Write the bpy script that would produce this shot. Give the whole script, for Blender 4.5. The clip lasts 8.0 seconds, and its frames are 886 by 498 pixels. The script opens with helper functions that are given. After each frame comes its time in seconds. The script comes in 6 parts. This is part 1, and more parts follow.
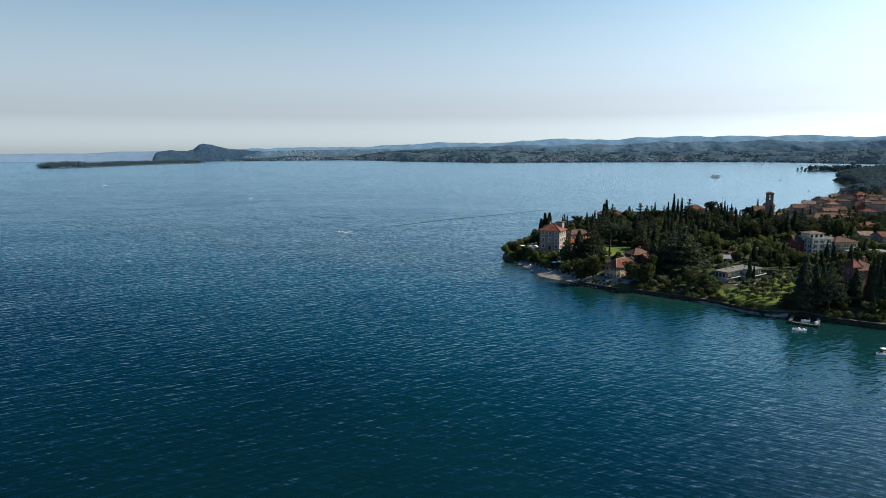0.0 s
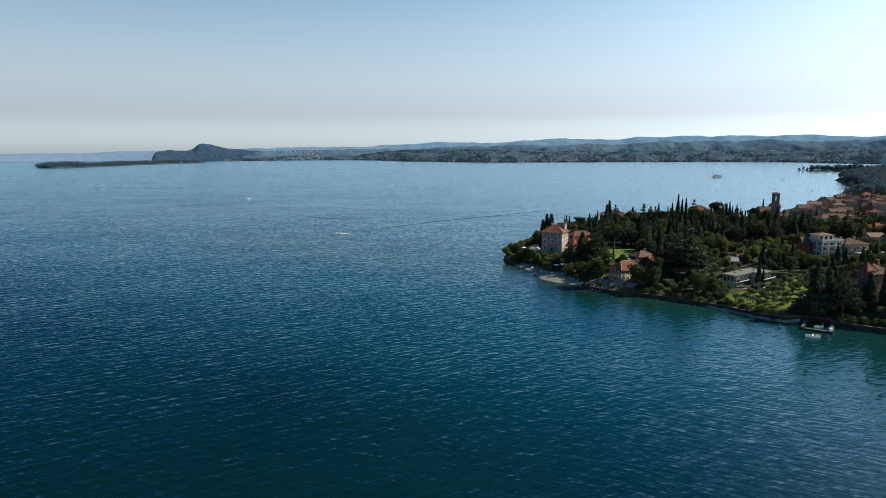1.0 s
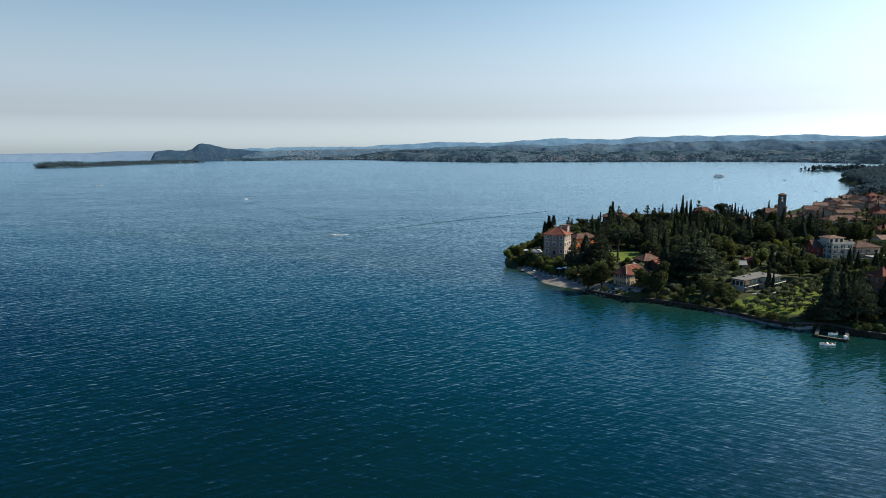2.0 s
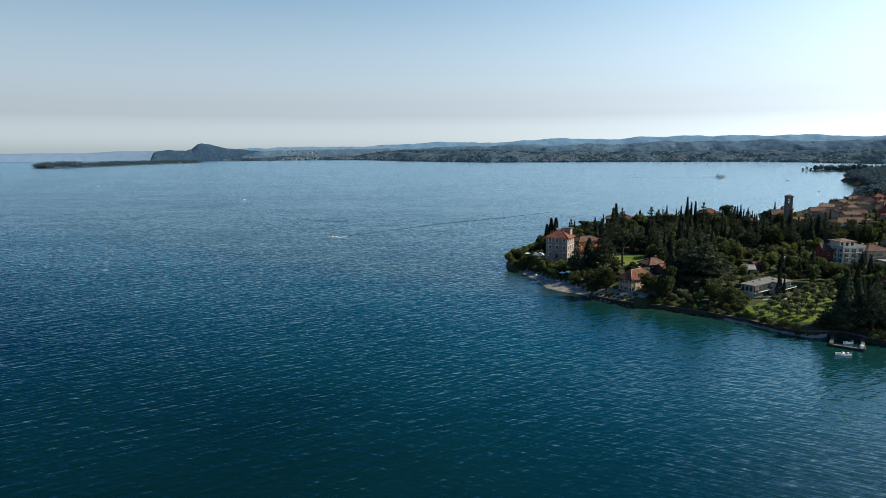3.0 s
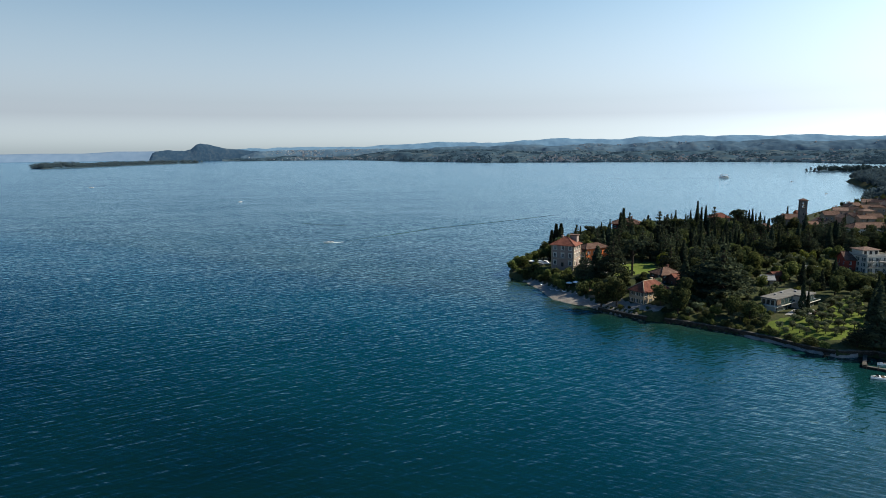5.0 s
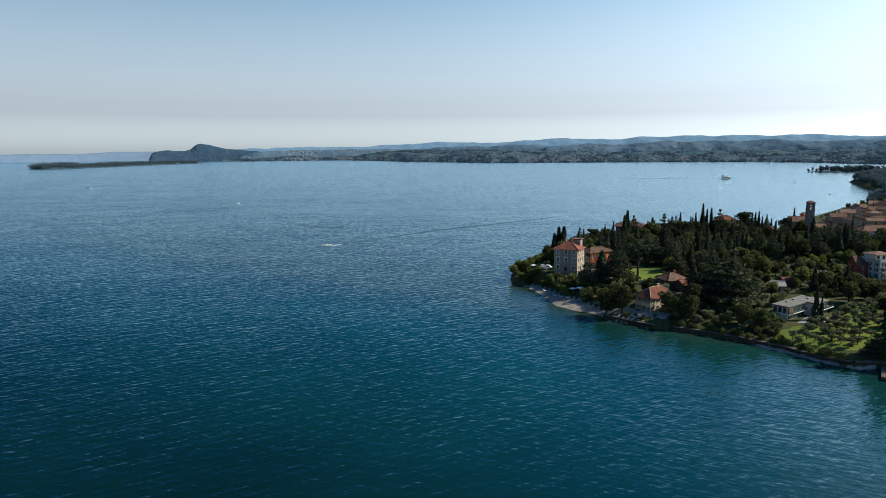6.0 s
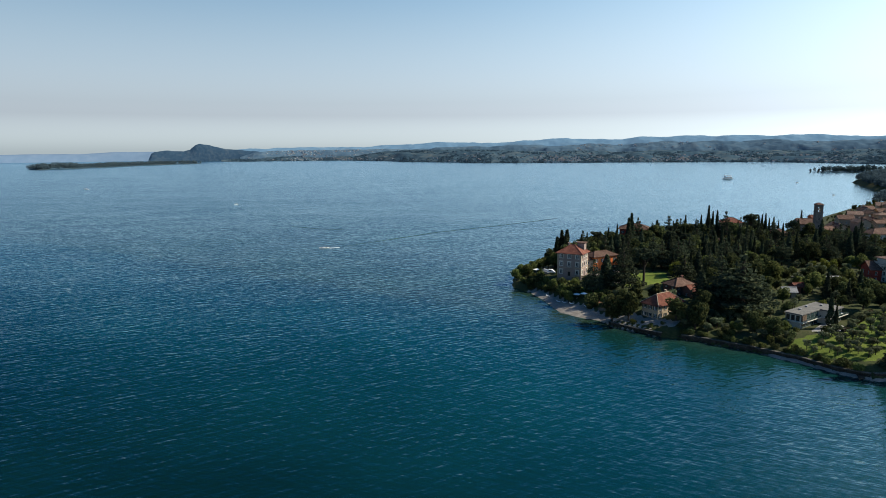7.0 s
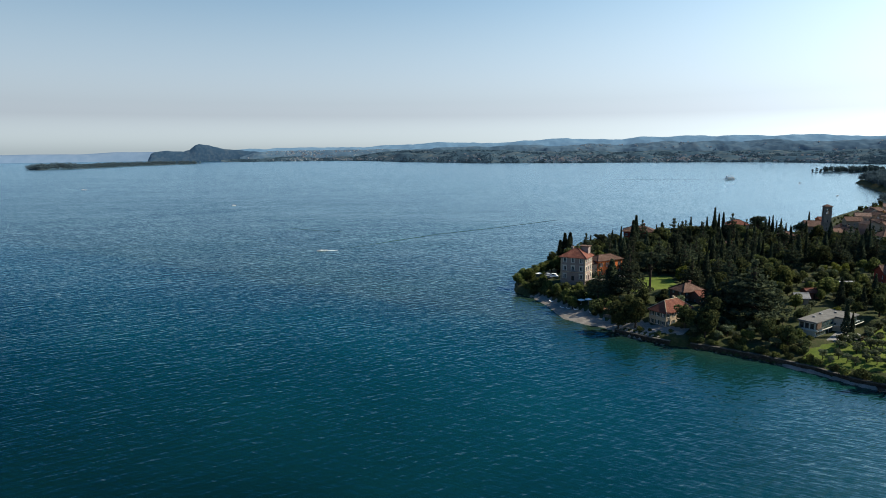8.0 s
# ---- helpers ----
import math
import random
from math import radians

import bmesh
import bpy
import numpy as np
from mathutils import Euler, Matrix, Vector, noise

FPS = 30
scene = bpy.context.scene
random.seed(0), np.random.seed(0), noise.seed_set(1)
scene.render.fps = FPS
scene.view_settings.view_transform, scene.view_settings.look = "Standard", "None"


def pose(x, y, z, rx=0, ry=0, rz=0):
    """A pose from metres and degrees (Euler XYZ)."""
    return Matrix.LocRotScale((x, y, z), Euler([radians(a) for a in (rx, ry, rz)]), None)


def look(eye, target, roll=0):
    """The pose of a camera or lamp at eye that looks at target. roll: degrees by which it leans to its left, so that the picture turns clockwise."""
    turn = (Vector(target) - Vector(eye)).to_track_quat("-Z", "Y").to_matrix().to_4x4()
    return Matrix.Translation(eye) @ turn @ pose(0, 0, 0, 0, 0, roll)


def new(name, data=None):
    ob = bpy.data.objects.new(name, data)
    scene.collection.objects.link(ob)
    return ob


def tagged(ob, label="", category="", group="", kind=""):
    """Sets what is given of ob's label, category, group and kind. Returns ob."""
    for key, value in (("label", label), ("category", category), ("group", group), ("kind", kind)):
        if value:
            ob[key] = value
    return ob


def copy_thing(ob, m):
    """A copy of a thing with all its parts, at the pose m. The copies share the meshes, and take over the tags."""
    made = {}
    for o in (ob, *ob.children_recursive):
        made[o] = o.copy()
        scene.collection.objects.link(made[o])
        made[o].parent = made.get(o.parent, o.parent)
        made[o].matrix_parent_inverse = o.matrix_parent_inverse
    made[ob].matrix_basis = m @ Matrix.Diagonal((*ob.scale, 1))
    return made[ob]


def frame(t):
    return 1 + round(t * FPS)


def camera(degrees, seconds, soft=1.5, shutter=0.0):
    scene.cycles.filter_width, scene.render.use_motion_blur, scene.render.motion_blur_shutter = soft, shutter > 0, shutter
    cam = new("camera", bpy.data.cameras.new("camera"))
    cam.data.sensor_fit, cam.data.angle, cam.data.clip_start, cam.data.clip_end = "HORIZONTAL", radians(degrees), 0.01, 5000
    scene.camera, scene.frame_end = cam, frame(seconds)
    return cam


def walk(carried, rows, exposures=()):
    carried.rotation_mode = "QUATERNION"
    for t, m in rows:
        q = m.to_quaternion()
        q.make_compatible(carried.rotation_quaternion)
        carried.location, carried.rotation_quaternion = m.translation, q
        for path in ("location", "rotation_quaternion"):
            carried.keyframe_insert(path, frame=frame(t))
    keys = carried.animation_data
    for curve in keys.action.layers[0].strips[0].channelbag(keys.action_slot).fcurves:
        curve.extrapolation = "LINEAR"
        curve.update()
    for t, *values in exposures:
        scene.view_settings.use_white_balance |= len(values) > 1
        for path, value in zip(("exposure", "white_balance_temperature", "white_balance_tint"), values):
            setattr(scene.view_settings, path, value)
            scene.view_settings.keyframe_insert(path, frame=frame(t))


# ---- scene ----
cam = camera(70, 8.0, soft=0.9)
PATH = [
    (0.0, look((0.00, 0.00, 66.00), (0.00, 987.80, -89.74), -0.303)),
    (0.5, look((0.14, 4.51, 65.89), (0.15, 992.29, -90.01), -0.306)),
    (1.0, look((0.26, 9.00, 65.89), (0.27, 996.75, -90.16), -0.310)),
    (1.5, look((0.37, 13.47, 65.98), (0.37, 1001.20, -90.20), -0.315)),
    (2.0, look((0.46, 17.92, 66.15), (0.44, 1005.63, -90.14), -0.319)),
    (2.5, look((0.54, 22.35, 66.39), (0.49, 1010.04, -90.00), -0.325)),
    (3.0, look((0.62, 26.77, 66.69), (0.52, 1014.45, -89.79), -0.330)),
    (3.5, look((0.68, 31.18, 67.03), (0.53, 1018.86, -89.52), -0.336)),
    (4.0, look((0.73, 35.59, 67.40), (0.53, 1023.25, -89.20), -0.343)),
    (4.5, look((0.78, 40.00, 67.79), (0.50, 1027.66, -88.85), -0.350)),
    (5.0, look((0.83, 44.41, 68.19), (0.47, 1032.06, -88.48), -0.357)),
    (5.5, look((0.87, 48.82, 68.58), (0.42, 1036.47, -88.11), -0.365)),
    (6.0, look((0.92, 53.24, 68.95), (0.36, 1040.89, -87.73), -0.373)),
    (6.5, look((0.96, 57.68, 69.28), (0.28, 1045.33, -87.38), -0.381)),
    (7.0, look((1.00, 62.13, 69.57), (0.21, 1049.78, -87.06), -0.390)),
    (7.5, look((1.05, 66.59, 69.81), (0.12, 1054.26, -86.78), -0.400)),
    (8.0, look((1.10, 71.08, 69.97), (0.03, 1058.76, -86.55), -0.409)),
]
EXPO, KELVIN, TINT = 0.64, 6480, 8
walk(cam, PATH, [(0.0, EXPO, KELVIN, TINT), (8.0, EXPO, KELVIN, TINT)])

# ---- world and sun ----
SUN_AZ, SUN_EL = 87.0, 38.0            # degrees to the right of +y, and above the horizon
world = bpy.data.worlds.new("sky")
scene.world = world
world.use_nodes = True
wn, wl = world.node_tree.nodes, world.node_tree.links
sky = wn.new("ShaderNodeTexSky")
sky.sky_type = "NISHITA"
sky.sun_disc = False
sky.sun_elevation, sky.sun_rotation = radians(SUN_EL), radians(SUN_AZ)
sky.altitude, sky.air_density, sky.dust_density, sky.ozone_density = 70, 1.0, 1.0, 2.0
haze = wn.new("ShaderNodeHueSaturation")        # summer haze takes colour out of the sky
way = wn.new("ShaderNodeTexCoord")
height = wn.new("ShaderNodeSeparateXYZ")
wl.new(way.outputs["Generated"], height.inputs[0])
span = wn.new("ShaderNodeMapRange")
span.inputs[1].default_value, span.inputs[2].default_value, span.inputs[3].default_value, span.inputs[4].default_value = 0.06, 0.6, 0.16, 1.9
wl.new(height.outputs[2], span.inputs[0])
wl.new(sky.outputs[0], haze.inputs["Color"])
low = wn.new("ShaderNodeValToRGB")               # cool haze low over the water
low.color_ramp.elements[0].color, low.color_ramp.elements[1].color = (1.66, 1.90, 2.10, 1), (0.82, 0.93, 0.93, 1)
low.color_ramp.elements[1].position = 0.50
for at, shade in ((0.05, (1.01, 1.11, 1.27, 1)), (0.12, (1.05, 1.16, 1.26, 1)), (0.22, (1.16, 1.27, 1.24, 1)), (0.30, (0.84, 1.00, 1.14, 1))):
    low.color_ramp.elements.new(at).color = shade
wl.new(height.outputs[2], low.inputs[0])
tint = wn.new("ShaderNodeMix")
tint.data_type, tint.blend_type = "RGBA", "MULTIPLY"
tint.inputs[0].default_value = 1.0
wl.new(haze.outputs[0], tint.inputs[6])
wl.new(low.outputs[0], tint.inputs[7])
toward = wn.new("ShaderNodeVectorMath")          # hazy aureole round the sun
toward.operation = "DOT_PRODUCT"
toward.inputs[1].default_value = (math.sin(radians(SUN_AZ)) * math.cos(radians(SUN_EL)), math.cos(radians(SUN_AZ)) * math.cos(radians(SUN_EL)), math.sin(radians(SUN_EL)))
wl.new(way.outputs["Generated"], toward.inputs[0])
near, sharp, wide, lit, broad, glow = (wn.new("ShaderNodeMath") for _ in range(6))
near.operation, sharp.operation, wide.operation, lit.operation, broad.operation, glow.operation = "MAXIMUM", "POWER", "ADD", "MAXIMUM", "POWER", "MULTIPLY_ADD"
near.inputs[1].default_value, sharp.inputs[1].default_value = 0.0, 3.0
wide.inputs[1].default_value, lit.inputs[1].default_value, broad.inputs[1].default_value = 0.6, 0.0, 0.45
glow.inputs[1].default_value, glow.inputs[2].default_value = 0.57, 0.36
wl.new(toward.outputs["Value"], near.inputs[0])
wl.new(near.outputs[0], sharp.inputs[0])
wl.new(toward.outputs["Value"], wide.inputs[0])
wl.new(wide.outputs[0], lit.inputs[0])
wl.new(lit.outputs[0], broad.inputs[0])
wl.new(broad.outputs[0], glow.inputs[0])
pale, depth_of = wn.new("ShaderNodeMath"), wn.new("ShaderNodeMath")     # the haze is whiter towards the sun
pale.operation, depth_of.operation = "MULTIPLY_ADD", "MULTIPLY"
pale.inputs[1].default_value, pale.inputs[2].default_value = -1.2, 1.34
wl.new(sharp.outputs[0], pale.inputs[0])
wl.new(pale.outputs[0], depth_of.inputs[0])
wl.new(span.outputs[0], depth_of.inputs[1])
wl.new(depth_of.outputs[0], haze.inputs["Saturation"])
aureole = wn.new("ShaderNodeVectorMath")
aureole.operation = "SCALE"
wl.new(tint.outputs[2], aureole.inputs[0])
round_sun = wn.new("ShaderNodeMath")
round_sun.operation = "MULTIPLY_ADD"
round_sun.inputs[1].default_value = 0.45
wl.new(sharp.outputs[0], round_sun.inputs[0])
wl.new(glow.outputs[0], round_sun.inputs[2])
wl.new(round_sun.outputs[0], aureole.inputs["Scale"])
wl.new(aureole.outputs[0], wn["Background"].inputs[0])
wn["Background"].inputs[1].default_value = 0.090
sun = new("sun", bpy.data.lights.new("sun", "SUN"))
sun.data.energy, sun.data.angle, sun.data.color = 5.0, radians(0.55), (1.0, 0.90, 0.74)
sd_ = Vector((math.sin(radians(SUN_AZ)) * math.cos(radians(SUN_EL)), math.cos(radians(SUN_AZ)) * math.cos(radians(SUN_EL)), math.sin(radians(SUN_EL))))
sun.matrix_world = look(sd_ * 500, (0, 0, 0))


# ---- materials ----
def lin(r, g, b):
    return tuple((c / 12.92 if c <= 0.04045 else ((c + 0.055) / 1.055) ** 2.4) for c in (r / 255, g / 255, b / 255)) + (1.0,)


def material(name):
    m = bpy.data.materials.new(name)
    m.use_nodes = True
    nt = m.node_tree
    return m, nt, nt.nodes["Principled BSDF"]


def node(nt, kind, **values):
    n = nt.nodes.new(kind)
    for key, value in values.items():
        n.inputs[key.replace("_", " ")].default_value = value
    return n


def ramp(nt, source, stops):
    r = nt.nodes.new("ShaderNodeValToRGB")
    while len(r.color_ramp.elements) < len(stops):
        r.color_ramp.elements.new(0.5)
    for e, (p, c) in zip(r.color_ramp.elements, stops):
        e.position, e.color = p, c
    nt.links.new(source, r.inputs[0])
    return r.outputs[0]


def mixed(nt, a, b, factor, mode="MIX"):
    m = nt.nodes.new("ShaderNodeMix")
    m.data_type, m.blend_type = "RGBA", mode
    for socket, v in ((m.inputs[0], factor), (m.inputs[6], a), (m.inputs[7], b)):
        if isinstance(v, (int, float, tuple)):
            socket.default_value = v
        else:
            nt.links.new(v, socket)
    return m.outputs[2]


def surface(name, dark, mid, light, scale=0.5, fine=6.0, rough=0.8, bump=0.3, depth=0.05, vary=0.12, spec=0.08):
    """A worn matt surface: two scales of noise between three colours, a little change from thing to thing, fine relief."""
    m, nt, bsdf = material(name)
    geo = nt.nodes.new("ShaderNodeNewGeometry")
    big, small = node(nt, "ShaderNodeTexNoise", Scale=scale, Detail=5.0), node(nt, "ShaderNodeTexNoise", Scale=fine, Detail=4.0)
    for n in (big, small):
        nt.links.new(geo.outputs["Position"], n.inputs["Vector"])
    mix = nt.nodes.new("ShaderNodeMath")
    mix.operation = "MULTIPLY_ADD"
    mix.inputs[1].default_value = 0.55
    nt.links.new(small.outputs[0], mix.inputs[0])
    half = nt.nodes.new("ShaderNodeMath")
    half.operation = "MULTIPLY"
    half.inputs[1].default_value = 0.45
    nt.links.new(big.outputs[0], half.inputs[0])
    nt.links.new(half.outputs[0], mix.inputs[2])
    col = ramp(nt, mix.outputs[0], [(0.34, dark), (0.5, mid), (0.66, light)])
    info = nt.nodes.new("ShaderNodeObjectInfo")
    hsv = nt.nodes.new("ShaderNodeHueSaturation")
    span = nt.nodes.new("ShaderNodeMapRange")
    span.inputs[3].default_value, span.inputs[4].default_value = 1 - vary, 1 + vary
    nt.links.new(info.outputs["Random"], span.inputs[0])
    nt.links.new(span.outputs[0], hsv.inputs["Value"])
    nt.links.new(col, hsv.inputs["Color"])
    nt.links.new(hsv.outputs[0], bsdf.inputs["Base Color"])
    bsdf.inputs["Roughness"].default_value, bsdf.inputs["Specular IOR Level"].default_value = rough, spec
    bp = node(nt, "ShaderNodeBump", Strength=bump, Distance=depth)
    nt.links.new(small.outputs[0], bp.inputs["Height"])
    nt.links.new(bp.outputs[0], bsdf.inputs["Normal"])
    return m


def grey(v, a=1.0, b=1.0, c=1.0):
    return (v * a, v * b, v * c, 1.0)


def plaster(name, r, g, b):
    c = lin(r, g, b)
    return surface(name, tuple(v * 0.72 for v in c[:3]) + (1,), c, tuple(min(0.9, v * 1.12) for v in c[:3]) + (1,), 0.35, 3.0, 0.9, 0.2, 0.03)


def foliage(name, dark, mid, light, through_light=0.25):
    m, nt, bsdf = material(name)
    geo, info = nt.nodes.new("ShaderNodeNewGeometry"), nt.nodes.new("ShaderNodeObjectInfo")
    col = ramp(nt, geo.outputs["Random Per Island"], [(0.0, dark), (0.55, mid), (1.0, light)])
    hsv = nt.nodes.new("ShaderNodeHueSaturation")
    for out, lo, hi in (("Hue", 0.482, 0.512), ("Value", 0.72, 1.3)):
        span = nt.nodes.new("ShaderNodeMapRange")
        span.inputs[3].default_value, span.inputs[4].default_value = lo, hi
        nt.links.new(info.outputs["Random"], span.inputs[0])
        nt.links.new(span.outputs[0], hsv.inputs[out])
    nt.links.new(col, hsv.inputs["Color"])
    nt.links.new(hsv.outputs[0], bsdf.inputs["Base Color"])
    bsdf.inputs["Roughness"].default_value, bsdf.inputs["Specular IOR Level"].default_value = 0.75, 0.0
    tr = nt.nodes.new("ShaderNodeBsdfTranslucent")
    nt.links.new(hsv.outputs[0], tr.inputs[0])
    mx = nt.nodes.new("ShaderNodeMixShader")
    mx.inputs[0].default_value = through_light
    nt.links.new(bsdf.outputs[0], mx.inputs[1])
    nt.links.new(tr.outputs[0], mx.inputs[2])
    nt.links.new(mx.outputs[0], nt.nodes["Material Output"].inputs[0])
    return m


def roof_tiles(name, dark, mid, light):
    """Clay pantiles: rows along the slope as relief, with mottled colour."""
    m = surface(name, dark, mid, light, 0.45, 2.2, 0.85, 0.35, 0.08, 0.2)
    nt = m.node_tree
    bsdf = nt.nodes["Principled BSDF"]
    tc = nt.nodes.new("ShaderNodeTexCoord")
    wv = node(nt, "ShaderNodeTexWave", Scale=1.4, Distortion=0.6)
    wv.wave_type, wv.bands_direction = "BANDS", "DIAGONAL"
    nt.links.new(tc.outputs["Object"], wv.inputs["Vector"])
    bp = node(nt, "ShaderNodeBump", Strength=0.45, Distance=0.08)
    nt.links.new(wv.outputs["Fac"], bp.inputs["Height"])
    old = bsdf.inputs["Normal"].links[0].from_socket
    nt.links.new(old, bp.inputs["Normal"])
    nt.links.new(bp.outputs[0], bsdf.inputs["Normal"])
    return m


def water_material(name="lake_water", lean=(0.06, -0.052, 0)):
    """Deep lake water: a dark teal body, greener over the shallows along the shore, with wind ripples of several lengths."""
    m, nt, bsdf = material(name)
    geo = nt.nodes.new("ShaderNodeNewGeometry")
    nt.nodes.remove(bsdf)
    # distance from the shore line, for the shallows
    sub = nt.nodes.new("ShaderNodeVectorMath")
    sub.operation = "DOT_PRODUCT"
    sub.inputs[1].default_value = (-0.55, -0.835, 0.0)
    nt.links.new(geo.outputs["Position"], sub.inputs[0])
    wob = node(nt, "ShaderNodeTexNoise", Scale=0.03, Detail=4.0)
    nt.links.new(geo.outputs["Position"], wob.inputs["Vector"])
    add = nt.nodes.new("ShaderNodeMath")
    add.operation = "MULTIPLY_ADD"
    add.inputs[1].default_value = 26.0
    nt.links.new(wob.outputs[0], add.inputs[0])
    nt.links.new(sub.outputs["Value"], add.inputs[2])
    rng = nt.nodes.new("ShaderNodeMapRange")
    rng.inputs[1].default_value, rng.inputs[2].default_value = -292.0 + 13, -292.0 + 13 + 170
    nt.links.new(add.outputs[0], rng.inputs[0])
    shallow = ramp(nt, rng.outputs[0], [(0.0, (0.016, 0.036, 0.026, 1)), (0.08, (0.0040, 0.026, 0.025, 1)), (0.3, (0.0022, 0.029, 0.033, 1)), (0.6, (0.0018, 0.024, 0.025, 1)), (1.0, (0.0012, 0.0105, 0.0090, 1))])
    patch = node(nt, "ShaderNodeTexNoise", Scale=0.012, Detail=3.0)
    nt.links.new(geo.outputs["Position"], patch.inputs["Vector"])
    tone = ramp(nt, patch.outputs[0], [(0.35, (0.8, 0.8, 0.8, 1)), (0.7, (1.15, 1.2, 1.15, 1))])
    teal = mixed(nt, shallow, tone, 1.0, "MULTIPLY")
    # wind ripples: slopes of several wave lengths added up
    slope = None

    def add_slope(source, vec):
        off = nt.nodes.new("ShaderNodeVectorMath")
        off.operation = "MULTIPLY_ADD"
        off.inputs[1].default_value, off.inputs[2].default_value = vec, tuple(-v / 2 for v in vec)
        nt.links.new(source, off.inputs[0])
        if slope is None:
            return off.outputs[0]
        total = nt.nodes.new("ShaderNodeVectorMath")
        nt.links.new(slope, total.inputs[0])
        nt.links.new(off.outputs[0], total.inputs[1])
        return total.outputs[0]

    for scale, stretch, turn, steep, detail in WAVES:
        mp = nt.nodes.new("ShaderNodeMapping")
        mp.vector_type = "TEXTURE"
        mp.inputs["Rotation"].default_value = (0, 0, radians(turn))
        mp.inputs["Scale"].default_value = (1 / (scale * stretch), 1 / scale, 1 / scale)
        nt.links.new(geo.outputs["Position"], mp.inputs["Vector"])
        nz = node(nt, "ShaderNodeTexNoise", Scale=1.0, Detail=detail, Roughness=0.55)
        nt.links.new(mp.outputs[0], nz.inputs["Vector"])
        slope = add_slope(nz.outputs["Color"], (steep * 0.35, steep, 0))
    crest = None
    for scale, stretch, turn, height, detail in CRESTS:
        mp = nt.nodes.new("ShaderNodeMapping")
        mp.vector_type = "TEXTURE"
        mp.inputs["Rotation"].default_value = (0, 0, radians(turn))
        mp.inputs["Scale"].default_value = (1 / (scale * stretch), 1 / scale, 1 / scale)
        nt.links.new(geo.outputs["Position"], mp.inputs["Vector"])
        nz = node(nt, "ShaderNodeTexNoise", Scale=1.0, Detail=detail, Roughness=0.6)
        nt.links.new(mp.outputs[0], nz.inputs["Vector"])
        bp = node(nt, "ShaderNodeBump", Strength=1.0, Distance=height)
        nt.links.new(nz.outputs[0], bp.inputs["Height"])
        if crest:
            nt.links.new(crest, bp.inputs["Normal"])
        crest = bp.outputs[0]
    leant = nt.nodes.new("ShaderNodeVectorMath")
    leant.inputs[1].default_value = lean      # one tilt added to every normal, sets how bright the mirrored sky is
    nt.links.new(slope, leant.inputs[0])
    up = nt.nodes.new("ShaderNodeVectorMath")
    nt.links.new(leant.outputs[0], up.inputs[0])
    nt.links.new(crest, up.inputs[1])
    unit = nt.nodes.new("ShaderNodeVectorMath")
    unit.operation = "NORMALIZE"
    nt.links.new(up.outputs[0], unit.inputs[0])
    normal = unit.outputs[0]
    body, gloss = nt.nodes.new("ShaderNodeBsdfDiffuse"), node(nt, "ShaderNodeBsdfGlossy", Roughness=WATER_ROUGH, Color=WATER_GLOSS)
    fres, mx = node(nt, "ShaderNodeFresnel", IOR=1.33), nt.nodes.new("ShaderNodeMixShader")
    nt.links.new(teal, body.inputs["Color"])
    nt.links.new(normal, gloss.inputs["Normal"])
    nt.links.new(normal, fres.inputs["Normal"])
    steep, gain = nt.nodes.new("ShaderNodeMath"), nt.nodes.new("ShaderNodeMath")
    steep.operation, gain.operation, gain.use_clamp = "POWER", "MULTIPLY", True
    steep.inputs[1].default_value, gain.inputs[1].default_value = 1.08, 1.50
    nt.links.new(fres.outputs[0], steep.inputs[0])
    nt.links.new(steep.outputs[0], gain.inputs[0])
    nt.links.new(gain.outputs[0], mx.inputs[0])
    nt.links.new(body.outputs[0], mx.inputs[1])
    nt.links.new(gloss.outputs[0], mx.inputs[2])
    nt.links.new(mx.outputs[0], nt.nodes["Material Output"].inputs[0])
    return m


WATER_ROUGH, WATER_GLOSS = 0.10, (0.75, 0.92, 1.0, 1.0)
CRESTS = [(0.24, 0.35, 34, 0.20, 1.0), (0.50, 0.30, 30, 0.19, 1.0), (0.60, 0.32, -24, 0.15, 1.0), (1.2, 0.45, 22, 0.055, 2.0), (2.6, 0.6, -8, 0.016, 1.0)]
WAVES = [(0.75, 0.45, 30, 0.20, 1.5), (1.0, 0.45, -20, 0.16, 1.0), (1.9, 0.6, 14, 0.12, 1.0), (0.10, 0.5, 20, 0.05, 3.0), (0.025, 0.35, 10, 0.06, 2.0)]
WATER = water_material()
# the stronger tilt darkens the wake: it mirrors higher sky
WAKE = water_material("dark_wake_water", (0.05, -0.34, 0))
GROUND = surface("garden_soil_and_grass", (0.022, 0.028, 0.011, 1), (0.036, 0.045, 0.017, 1), (0.07, 0.058, 0.034, 1), 0.12, 1.5, 0.95, 0.6, 0.2)
LAWN = surface("mown_lawn", (0.055, 0.085, 0.014, 1), (0.088, 0.12, 0.022, 1), (0.13, 0.15, 0.036, 1), 0.2, 2.5, 0.95, 0.5, 0.1)
GRAVEL = surface("pale_gravel", (0.11, 0.10, 0.088, 1), (0.185, 0.168, 0.15, 1), (0.28, 0.255, 0.23, 1), 0.4, 5.0, 0.95, 0.6, 0.06)
PAVING = surface("pale_paving", (0.13, 0.118, 0.105, 1), (0.19, 0.173, 0.155, 1), (0.27, 0.25, 0.225, 1), 0.3, 3.0, 0.9, 0.2, 0.02)
STONE = surface("dark_wall_stone", (0.014, 0.013, 0.011, 1), (0.028, 0.026, 0.022, 1), (0.06, 0.056, 0.048, 1), 0.6, 2.5, 0.95, 0.8, 0.15)
